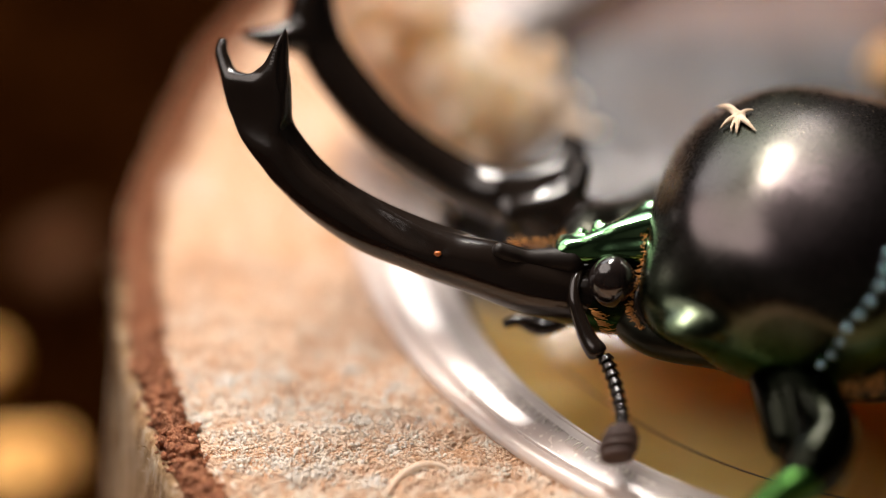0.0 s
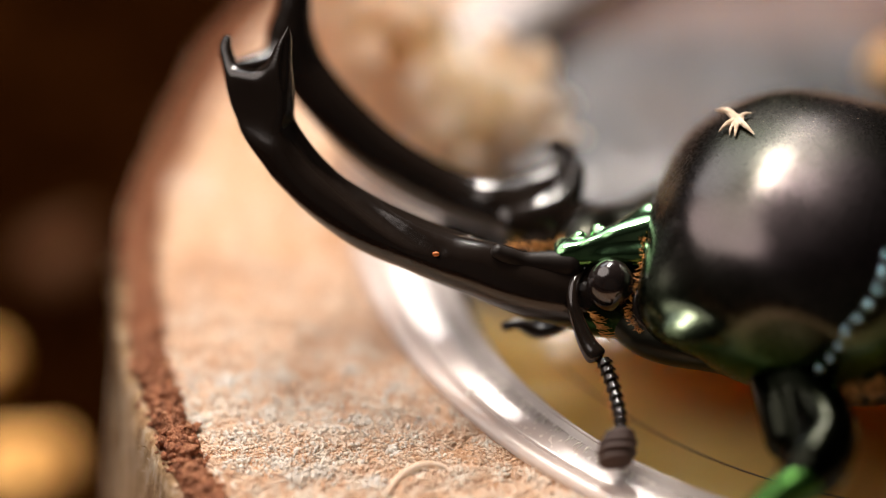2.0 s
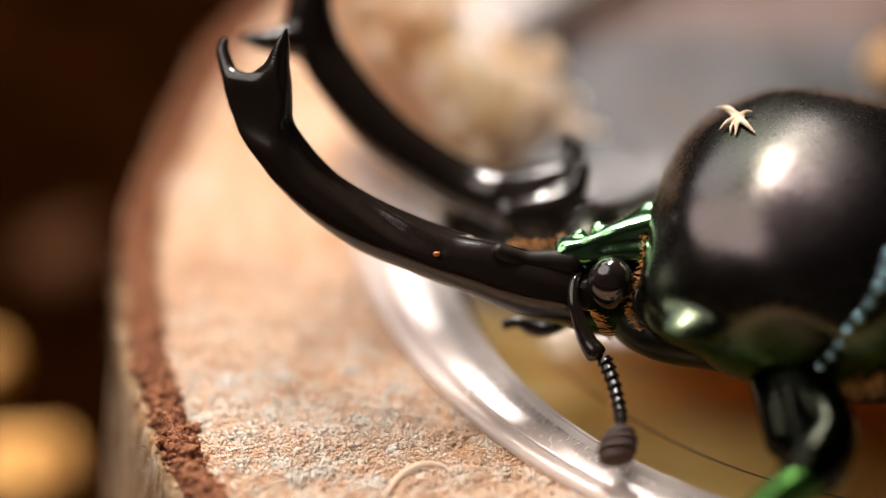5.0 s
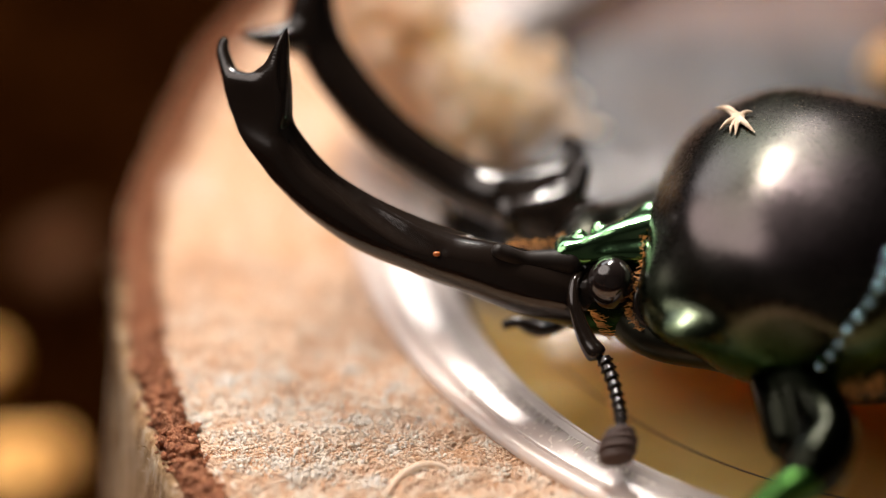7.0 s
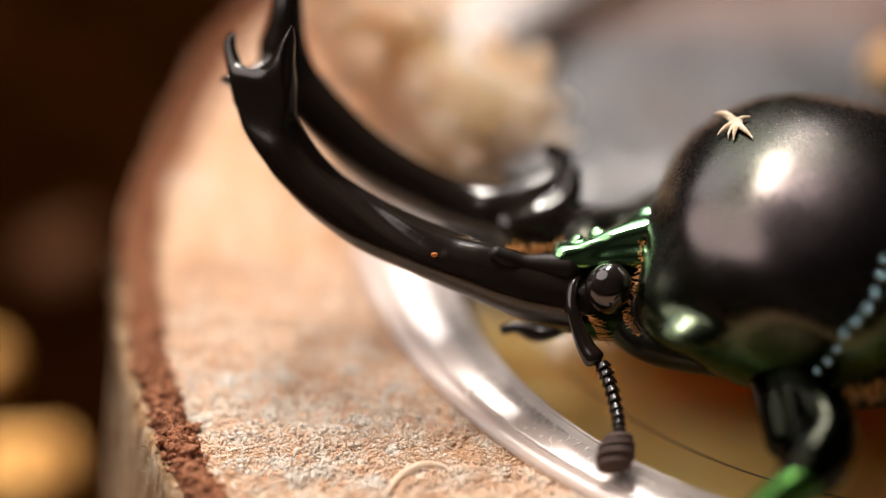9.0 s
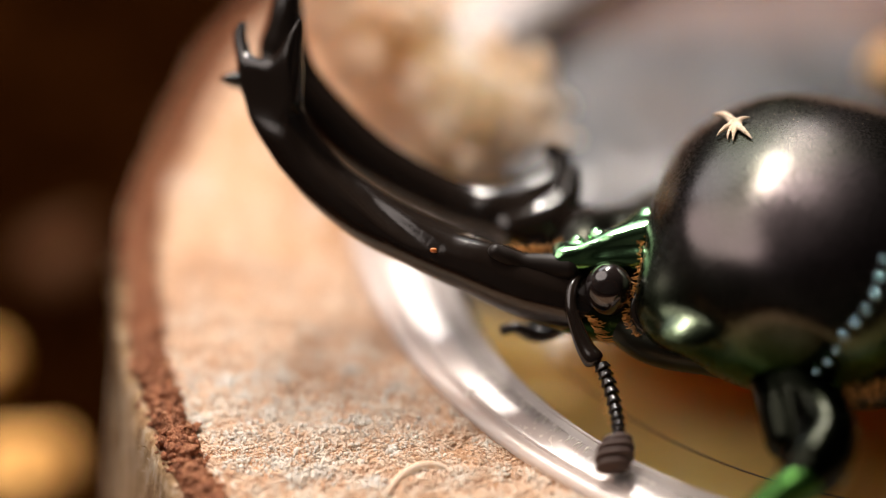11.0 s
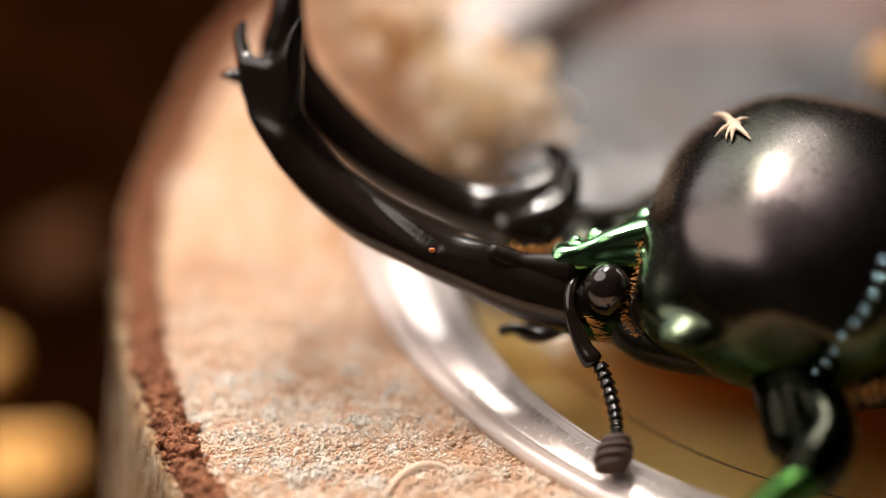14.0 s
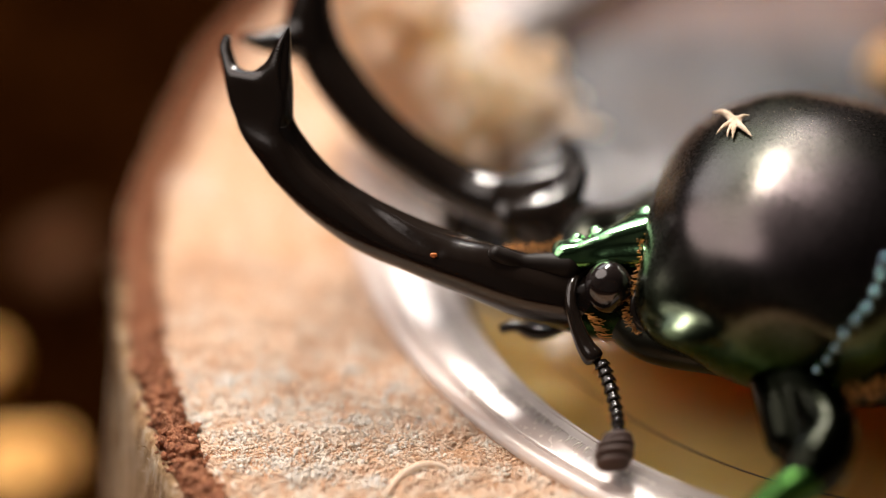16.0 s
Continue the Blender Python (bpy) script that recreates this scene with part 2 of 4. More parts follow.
def surface(fn, lo, hi, h):
    """The zero surface of a distance function as a mesh of quads; rows of place and normal."""
    ax = [np.arange(a, b + h, h) for a, b in zip(lo, hi)]
    grid = np.stack(np.meshgrid(*ax, indexing="ij"), -1)
    rough_ax = [np.arange(a - 2 * h, b + 6 * h, 4 * h) for a, b in zip(lo, hi)]
    rough = fn(np.stack(np.meshgrid(*rough_ax, indexing="ij"), -1))
    near = [np.clip(np.rint((a - r[0]) / (4 * h)).astype(int), 0, len(r) - 1) for a, r in zip(ax, rough_ax)]
    val = rough[np.ix_(*near)]
    close = np.abs(val) < 4.5 * h
    val[close] = fn(grid[close])
    n = np.array(val.shape) - 1
    total, count = np.zeros((*n, 3)), np.zeros(tuple(n))
    cut = lambda a, i, j, k: a[i:i + n[0], j:j + n[1], k:k + n[2]]
    corners = [(i, j, k) for i in (0, 1) for j in (0, 1) for k in (0, 1)]
    for a in corners:
        for d in range(3):
            if a[d] == 0:
                b = tuple(x + (e == d) for e, x in enumerate(a))
                va, vb = cut(val, *a), cut(val, *b)
                hit = (va < 0) != (vb < 0)
                w = np.where(hit, va / np.where(hit, va - vb, 1), 0)
                p = np.array(a, dtype=float) + w[..., None] * (np.arange(3) == d)
                total += hit[..., None] * p
                count += hit
    mixed = count > 0
    index = np.full(tuple(n), -1)
    index[mixed] = np.arange(mixed.sum())
    cell = np.argwhere(mixed)
    verts = np.array(lo) + h * (cell + total[mixed] / count[mixed][:, None])
    faces = []
    for d in range(3):
        e, f = (d + 1) % 3, (d + 2) % 3
        a = val
        one = np.take(a, range(0, a.shape[d] - 1), d) < 0
        two = np.take(a, range(1, a.shape[d]), d) < 0
        pts = np.argwhere(one != two)
        ok = (pts[:, e] > 0) & (pts[:, f] > 0) & (pts[:, e] < n[e]) & (pts[:, f] < n[f])
        pts = pts[ok]
        inside = one[tuple(pts.T)]
        ring = []
        for de, df in ((-1, -1), (0, -1), (0, 0), (-1, 0)):
            q = pts.copy()
            q[:, e] += de
            q[:, f] += df
            ring.append(index[tuple(q.T)])
        ring = np.stack(ring, 1)
        ring[~inside] = ring[~inside][:, ::-1]
        faces.append(ring)
    for _ in range(3):
        v0 = fn(verts)
        eps = 0.3 * h
        g = np.stack([(fn(verts + eps * np.eye(3)[d]) - fn(verts - eps * np.eye(3)[d])) / (2 * eps) for d in range(3)], -1)
        step = v0[:, None] * g / np.maximum((g * g).sum(1, keepdims=True), 0.05)
        verts = verts - np.clip(step, -h, h) * 0.8
    eps = 0.6 * h
    g = np.stack([fn(verts + eps * np.eye(3)[d]) - fn(verts - eps * np.eye(3)[d]) for d in range(3)], -1)
    g /= np.maximum(np.linalg.norm(g, axis=1, keepdims=True), 1e-9)
    return np.hstack([verts, g]), np.concatenate(faces)


def spline(points, radii, n=5):
    """Points and radii along a smooth curve through the given ones."""
    p = np.array(points, dtype=float)
    r = np.array(radii, dtype=float)
    q = np.c_[p, r]
    q = np.vstack([2 * q[0] - q[1], q, 2 * q[-1] - q[-2]])
    out = []
    for i in range(1, len(q) - 2):
        for t in np.arange(n) / n:
            a, b, c, d = q[i - 1], q[i], q[i + 1], q[i + 2]
            out.append(0.5 * (2 * b + (c - a) * t + (2 * a - 5 * b + 4 * c - d) * t * t + (3 * b - a - 3 * c + d) * t ** 3))
    out.append(q[-2])
    out = np.array(out)
    return out[:, :3], np.maximum(out[:, 3], 0.02)


def chain(x, points, radii, n=6):
    """Distance to a tapering limb along a curve."""
    p, r = spline(points, radii, n)
    best = np.full(x.shape[:-1], 1e3)
    for a, b, ra, rb in zip(p[:-1], p[1:], r[:-1], r[1:]):
        ab = b - a
        t = np.clip(((x - a) @ ab) / (ab @ ab), 0, 1)
        best = np.minimum(best, np.linalg.norm(x - a - t[..., None] * ab, axis=-1) - (ra + (rb - ra) * t))
    return best


def egg(x, centre, radii, yaw=0.0, power=2.0):
    c, s = math.cos(radians(yaw)), math.sin(radians(yaw))
    d = x - np.array(centre)
    q = np.stack([c * d[..., 0] + s * d[..., 1], -s * d[..., 0] + c * d[..., 1], d[..., 2]], -1) / np.array(radii)
    k = (np.abs(q) ** power).sum(-1) ** (1 / power)
    return (k - 1) * min(radii)


def union(a, b, k):
    h = np.maximum(k - np.abs(a - b), 0) / k
    return np.minimum(a, b) - h * h * k * 0.25


def carve(a, b, k):
    """The form a with b hollowed out of it."""
    return -union(-a, b, k)


def tube(points, radii, sides=10, n=5):
    """A closed round tube along a curve, as verts and faces."""
    p, r = spline(points, radii, n)
    verts, faces = [], []
    tan = np.gradient(p, axis=0)
    tan /= np.linalg.norm(tan, axis=1)[:, None]
    up = np.array((0.13, 0.31, 0.94))
    for i in range(len(p)):
        a = np.cross(tan[i], up)
        a /= np.linalg.norm(a)
        b = np.cross(tan[i], a)
        for s in range(sides):
            w = 2 * math.pi * s / sides
            verts.append(p[i] + r[i] * (math.cos(w) * a + math.sin(w) * b))
    for i in range(len(p) - 1):
        for s in range(sides):
            t = (s + 1) % sides
            faces.append((i * sides + s, i * sides + t, (i + 1) * sides + t, (i + 1) * sides + s))
    faces.append(tuple(range(sides))[::-1])
    faces.append(tuple((len(p) - 1) * sides + s for s in range(sides)))
    return np.array(verts), faces


def lathe(profile, centre, steps=256, start=0.0, end=360.0):
    """Turns a profile of (radius, height) round a vertical axis."""
    verts, faces = [], []
    whole = end - start >= 360
    count = steps if whole else steps + 1
    for i in range(count):
        w = radians(start + (end - start) * i / steps)
        for r, z in profile:
            verts.append((centre[0] + r * math.cos(w), centre[1] + r * math.sin(w), z))
    m = len(profile)
    for i in range(steps):
        j = (i + 1) % count
        for k in range(m - 1):
            faces.append((i * m + k, j * m + k, j * m + k + 1, i * m + k + 1))
    return np.array(verts), faces


def bits(places, sizes, rough=0.35):
    """Many small uneven grains in one mesh."""
    bm = bmesh.new()
    bmesh.ops.create_icosphere(bm, subdivisions=1, radius=1)
    base = np.array([v.co[:] for v in bm.verts])
    tri = np.array([[v.index for v in f.verts] for f in bm.faces])
    bm.free()
    rng = np.random.default_rng(5)
    n = len(places)
    q = base[None] * (1 + rng.uniform(-rough, rough, (n, len(base), 1))) * rng.uniform(0.6, 1.4, (n, 1, 3))
    turn, _ = np.linalg.qr(rng.normal(size=(n, 3, 3)))
    q = q @ turn * np.asarray(sizes)[:, None, None] + np.asarray(places)[:, None]
    return q.reshape(-1, 3), (tri[None] + len(base) * np.arange(n)[:, None, None]).reshape(-1, 3)


def bump3(x, y, z, size):
    return noise.noise(Vector((x / size, y / size, z / size)))


# ---- room ----
def box(lo, hi):
    v = [(x, y, z) for x in (lo[0], hi[0]) for y in (lo[1], hi[1]) for z in (lo[2], hi[2])]
    return v, [(0, 1, 3, 2), (4, 6, 7, 5), (0, 4, 5, 1), (2, 3, 7, 6), (0, 2, 6, 4), (1, 5, 7, 3)]


def room():
    w, t, low, top = 1500, 20, -60, 1800
    for name, lo, hi in (("wall_north", (-w, w, low), (w, w + t, top)), ("wall_south", (-w, -w - t, low), (w, -w, top)),
                         ("wall_east", (w, -w - t, low), (w + t, w + t, top)), ("wall_west", (-w - t, -w - t, low), (-w, w + t, top)),
                         ("ceiling", (-w - t, -w - t, top), (w + t, w + t, top + t))):
        v, f = box(lo, hi)
        solid(name, v, f, WALL, lo, "plain grey painted surface closing the room", "wall", kind="structure", smooth=False)


def ground():
    xs = np.concatenate([np.linspace(-1500, -70, 16), np.arange(-66, 70, 2.0), np.linspace(74, 1500, 16)])
    ys = np.concatenate([np.linspace(-1500, -64, 16), np.arange(-60, 140, 2.0), np.linspace(145, 1500, 16)])
    verts = [(x, y, -26 + 2.5 * bump3(x, y, 0, 9) + 1.2 * bump3(x, y, 3, 3.1)) for x in xs for y in ys]
    m = len(ys)
    faces = [(i * m + j, (i + 1) * m + j, (i + 1) * m + j + 1, i * m + j + 1) for i in range(len(xs) - 1) for j in range(m - 1)]
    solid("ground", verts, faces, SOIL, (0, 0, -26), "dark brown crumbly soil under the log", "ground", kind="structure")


# ---- log ----
LOG, LOG_R = (33.18, 9.03), 49.44
CUP, CUP_R = (27.25, 13.87), 32.55


def edge_radius(w):
    """The uneven outline of the log at the angle w (radians)."""
    return LOG_R + 0.25 * bump3(2 * math.cos(w), 2 * math.sin(w), 7.7, 0.5) + 0.25 * bump3(9 * math.cos(w), 9 * math.sin(w), 1.7, 0.6)


def face_height(x, y):
    return 0.22 * bump3(x, y, 0, 3.2) + 0.10 * bump3(x, y, 5, 0.9) + 0.12 * bump3(x, y, 9, 0.42) + 0.09 * bump3(x, y, 2, 0.26)


def build_log():
    log = thing("log_slice", (LOG[0], LOG[1], -26), "pale sawn wood slice with red-brown bark, mouldy cut face", "wood log")
    xs = np.concatenate([np.arange(-17.5, 7, 0.17), np.arange(7, 82, 1.5)])
    ys = np.concatenate([np.arange(-42, -14, 1.5), np.arange(-14, 3, 0.17), np.arange(3, 8, 0.25), np.arange(8, 16, 0.4), np.arange(16, 60, 1.2)])
    verts = np.array([(x, y, face_height(x, y)) for x in xs for y in ys])
    m = len(ys)
    keep = np.hypot(verts[:, 0] - LOG[0], verts[:, 1] - LOG[1]) < LOG_R - 0.3
    keep &= np.hypot(verts[:, 0] - CUP[0], verts[:, 1] - CUP[1]) > CUP_R - 2.6
    i, j = np.meshgrid(np.arange(len(xs) - 1), np.arange(m - 1), indexing="ij")
    q = np.stack([i * m + j, (i + 1) * m + j, (i + 1) * m + j + 1, i * m + j + 1], -1).reshape(-1, 4)
    q = q[keep[q].all(1)]
    used = np.unique(q)
    table = np.full(len(verts), -1)
    table[used] = np.arange(len(used))
    part("cut_face", verts[used], table[q], WOOD, log, "pale tan fuzzy sawn wood")
    # inner bark: an uneven ring just outside the wood
    steps, prof = 900, ((-1.0, -0.6), (-0.75, 0.05), (-0.35, 0.3), (0.1, 0.32), (0.5, 0.2), (0.8, -0.1), (0.85, -1.2))
    v, f = [], []
    for s in range(steps):
        w = 2 * math.pi * s / steps
        r = edge_radius(w)
        for k, (dr, z) in enumerate(prof):
            x, y = LOG[0] + (r + dr) * math.cos(w), LOG[1] + (r + dr) * math.sin(w)
            v.append((x, y, z + 0.3 * bump3(x, y, k, 0.8) + 0.15 * bump3(x, y, k, 0.35)))
            a, b = s * len(prof) + k, ((s + 1) % steps) * len(prof) + k
            if k < len(prof) - 1:
                f.append((a, b, b + 1, a + 1))
    part("inner_bark", v, f, BARK, log, "crumbly red-brown inner bark")
    # outer bark: the weathered side, wider towards the foot
    prof = ((0.65, -0.3), (1.0, 0.0), (1.25, -0.15), (1.4, -0.9), (1.5, -2.5), (1.8, -5), (2.3, -9), (2.9, -14), (3.5, -20), (4.0, -27.5))
    v, f = [], []
    for s in range(steps):
        w = 2 * math.pi * s / steps
        r = edge_radius(w)
        for k, (dr, z) in enumerate(prof):
            d = r + 1.0 + (dr - 1.0) * (0.35 + 1.0 / (1 + math.exp(-(math.degrees(w) - 186) / 5))) + (0.25 + 0.04 * k) * bump3(14 * math.cos(w), 14 * math.sin(w), 0.25 * z, 0.8) + 0.12 * bump3(60 * math.cos(w), 60 * math.sin(w), z, 0.8)
            v.append((LOG[0] + d * math.cos(w), LOG[1] + d * math.sin(w), z))
            a, b = s * len(prof) + k, ((s + 1) % steps) * len(prof) + k
            if k < len(prof) - 1:
                f.append((a, b, b + 1, a + 1))
    part("outer_bark", v, f, OUTER, log, "weathered grey-tan outer bark")
    rng = np.random.default_rng(11)
    # loose crumbs of bark on the ring
    w = np.radians(rng.uniform(150, 232, 11000))
    dr = rng.normal(0, 0.42, len(w))
    r = np.array([edge_radius(a) for a in w]) + dr
    size = 0.05 + 0.22 * rng.random(len(w)) ** 2.2
    places = np.c_[LOG[0] + r * np.cos(w), LOG[1] + r * np.sin(w), 0.30 - 0.35 * dr ** 2 + 0.1 * rng.normal(size=len(w))]
    v, f = bits(places, size)
    v0, f0 = bits(np.zeros((6, 3)), np.ones(6), 0.4)
    kinds = [mesh("bark_crumb", v0[12 * k:12 * k + 12], f0[:20], BARK, smooth=False) for k in range(6)]
    for i in range(170):
        a, d = radians(rng.uniform(186, 226)), rng.normal(0, 0.42)
        q = edge_radius(a) + d
        crumb = new("bark_crumb", kinds[i % 6])
        crumb.parent = log
        crumb.location = (q * math.cos(a) * MM, q * math.sin(a) * MM, (26 + 0.36 - 0.3 * d * d) * MM)
        crumb.rotation_euler = rng.uniform(0, 6.28, 3)
        crumb.scale = [MM * rng.uniform(180, 430)] * 3
    tagged(part("bark_rubble", v, f, BARK, log, "loose red-brown bark crumbs"), kind="stuff")
    # sawdust grains and fuzz on the cut face
    places, size = [], []
    while len(places) < 46000:
        x, y = rng.uniform(-16.5, 7), rng.uniform(-13.5, 12)
        if y > -5 and rng.random() < (y + 5) / 17 + 0.1:
            continue
        if math.hypot(x - LOG[0], y - LOG[1]) < LOG_R - 0.9 and math.hypot(x - CUP[0], y - CUP[1]) > CUP_R + 0.05:
            if bump3(x, y, 20, 1.6) + rng.normal(0, 0.25) > -0.3:
                places.append((x, y, face_height(x, y) + 0.02))
                size.append(0.018 + 0.085 * rng.random() ** 3)
    v, f = bits(places, size, 0.45)
    patches = [(-13.0, -3.0, 1.6), (-10.2, -4.2, 1.8), (-12.0, -6.0, 1.5), (-7.0, -5.0, 1.2), (-3.5, -6.2, 1.3), (-10.5, -8.5, 1.6), (-2.5, -3.5, 0.9), (-6.5, -9.0, 1.4)]
    patches += [(-11.1, -2.7, 0.3), (-9.6, -2.3, 0.3), (-8.3, -2.4, 0.3), (-8.8, -5.2, 0.3), (-4.3, -5.8, 0.3), (-8.2, -9.0, 0.3), (-6.3, -9.7, 0.3), (-7.4, -10.2, 0.3), (-4.8, -1.9, 0.3), (-12.6, -5.9, 0.3), (-10.4, -7.2, 0.3), (-2.4, -8.1, 0.3), (-3.5, -10.4, 0.3), (-10.3, -4.0, 0.3)]
    spots = np.concatenate([np.c_[rng.normal(x, q * 1.1, int(90 + 150 * q)), rng.normal(y, q * 0.9, int(90 + 150 * q))] for x, y, q in patches])
    spots = np.array([(x, y, face_height(x, y) + 0.06) for x, y in spots if math.hypot(x - LOG[0], y - LOG[1]) < LOG_R - 1 and math.hypot(x - CUP[0], y - CUP[1]) > CUP_R + 0.1])
    vm, fm = bits(spots, 0.025 + 0.11 * rng.random(len(spots)) ** 3, 0.45)
    tagged(part("mould_fluff", vm, fm, FLUFF, log, "white and pale grey mould fluff"), kind="stuff")
    # torn fibres along the bark's outer edge
    vs, fs = [], []
    for i in range(420):
        a = radians(rng.uniform(180, 232))
        q = edge_radius(a) + rng.normal(1.25, 0.22)
        p = np.array((LOG[0] + q * math.cos(a), LOG[1] + q * math.sin(a), rng.uniform(-3.5, 0.05)))
        w = np.array((-0.25 + rng.normal(0, 0.35), -0.2 + rng.normal(0, 0.35), rng.uniform(0.3, 1.0))) * rng.uniform(0.3, 0.9)
        v1, f1 = tube([p, p + 0.5 * w + rng.normal(0, 0.05, 3), p + w], [0.035, 0.03, 0.01], 5, 1)
        fs += [tuple(k + len(vs) * len(v1) for k in f) for f in f1]
        vs.append(v1)
    tagged(part("bark_fibre", np.concatenate(vs), fs, OUTER, log, "torn pale bark fibres"), kind="stuff")
    tagged(part("sawdust", v, f, DUST, log, "fine pale sawdust grains"), kind="stuff")
    return log


# ---- cup and jelly ----
def oval(verts):
    """Draws the inner part of the rim in to the cup's slightly oval mouth."""
    d = np.asarray(verts)[:, :2] - np.array(CUP)
    q, w = np.hypot(*d.T), np.arctan2(d[:, 1], d[:, 0])
    inward = np.clip((CUP_R - 1.2 - q) / 1.5, 0, 1) * np.clip((q - 5) / 15, 0, 1)
    k = 1 + inward * (np.cos(2 * (w - radians(245))) - 0.95) / np.maximum(q, 1)
    out = np.array(verts, dtype=float)
    out[:, :2] = np.array(CUP) + d * k[:, None]
    return out


def build_cup():
    cup = thing("jelly_cup", (CUP[0], CUP[1], -18), "clear plastic feeding cup with a flat rolled rim", "cup")
    r = CUP_R
    v, f = lathe(((r - 0.5, -0.05), (r, 0.0), (r + 0.12, 0.2), (r - 0.08, 0.42), (r - 0.5, 0.5), (r - 0.9, 0.44), (r - 1.05, 0.28)), CUP, 360)
    part("rim", v, f, PLASTIC, cup, "frosted rolled plastic rim")
    v, f = lathe(((r - 1.03, 0.1), (r - 1.08, 0.22), (r - 1.4, 0.24), (r - 2.0, 0.27), (r - 2.68, 0.305), (r - 2.74, 0.2)), CUP, 360)
    part("flange", oval(v), f, GLOSSY, cup, "clear glossy flat flange")
    v, f = lathe(((r - 2.7, 0.29), (r - 2.92, 0.48), (r - 3.1, 0.54), (r - 3.3, 0.46), (r - 3.42, 0.2), (r - 3.85, -1.5)), CUP, 360)
    part("inner_lip", oval(v), f, PLASTIC, cup, "frosted inner lip")
    v, f = lathe(((r - 3.85, -1.4), (r - 4.4, -8), (r - 5.0, -17.9), (2, -18)), CUP, 180)
    part("wall", oval(v), f, PLASTIC, cup)
    for k, (dr, z) in enumerate(((1.2, 0.32), (3.1, 0.56))):
        pts = [(CUP[0] + (r - dr) * math.cos(radians(a)), CUP[1] + (r - dr) * math.sin(radians(a)), z) for a in range(170, 262, 4)]
        v, f = tube(pts, [0.05 + 0.05 * k] * len(pts), 6, 4)
        part("moulded_ridge", oval(v), f, PLASTIC, cup)
    # a loose plastic burr on the rim
    for cx, cy, s, a0 in ((1.75, -4.75, 0.55, 40), (2.35, -4.6, 0.5, 190)):
        pts = [(cx + s * math.cos(radians(a0 + 22 * i)), cy + 0.8 * s * math.sin(radians(a0 + 22 * i)), 0.62 + 0.04 * i) for i in range(9)]
        v, f = tube(pts, [0.05] * 9, 6, 3)
        part("plastic_burr", v, f, SPORE, cup, "fine curled plastic burr")
    rng = np.random.default_rng(3)
    vs, fs = [], []
    for i in range(230):
        a, q, long = radians(rng.uniform(203, 258)), r - 2.85 + abs(rng.normal(0, 0.16)), rng.uniform(0.08, 0.42)
        out = np.array((math.cos(a + rng.normal(0, 0.006)), math.sin(a + rng.normal(0, 0.006)), 0.0))
        p = np.array((CUP[0], CUP[1], 0.31)) + q * out
        v1, f1 = tube([p, p + 0.5 * long * out + (0, 0, 0.01), p + long * out], [0.008, 0.022, 0.006], 4, 1)
        fs += [tuple(k + len(vs) * len(v1) for k in f) for f in f1]
        vs.append(v1)
    tagged(part("scuffing", oval(np.concatenate(vs)), fs, SPORE, cup, "fine white scuffs along the rim"), kind="stuff")
    v, f = [], []
    rad = np.concatenate([[0.01], np.linspace(2, CUP_R - 3.9, 30)])
    for i in range(160):
        w = 2 * math.pi * i / 160
        for q in rad:
            x, y = CUP[0] + q * math.cos(w), CUP[1] + q * math.sin(w)
            v.append((x, y, -1.3 + 0.12 * bump3(x, y, 4, 6.0) + 0.25 * max(0, q - 26)))
    m = len(rad)
    for i in range(160):
        for k in range(m - 1):
            a, b = i * m + k, ((i + 1) % 160) * m + k
            f.append((a, a + 1, b + 1, b))
    jelly = thing("jelly", (CUP[0], CUP[1], -1.3), "smooth glossy amber jelly filling the cup, grey reflection painted over its far part", "jelly")
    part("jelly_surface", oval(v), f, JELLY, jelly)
    pts = [(CUP[0] + 25.25 * math.cos(radians(a)), CUP[1] + 25.25 * math.sin(radians(a)), -1.2) for a in range(196, 286, 5)]
    v, f = tube(pts, [0.05] * len(pts), 6, 4)
    part("crease", v, f, CREASE, jelly, "thin brown crease line")


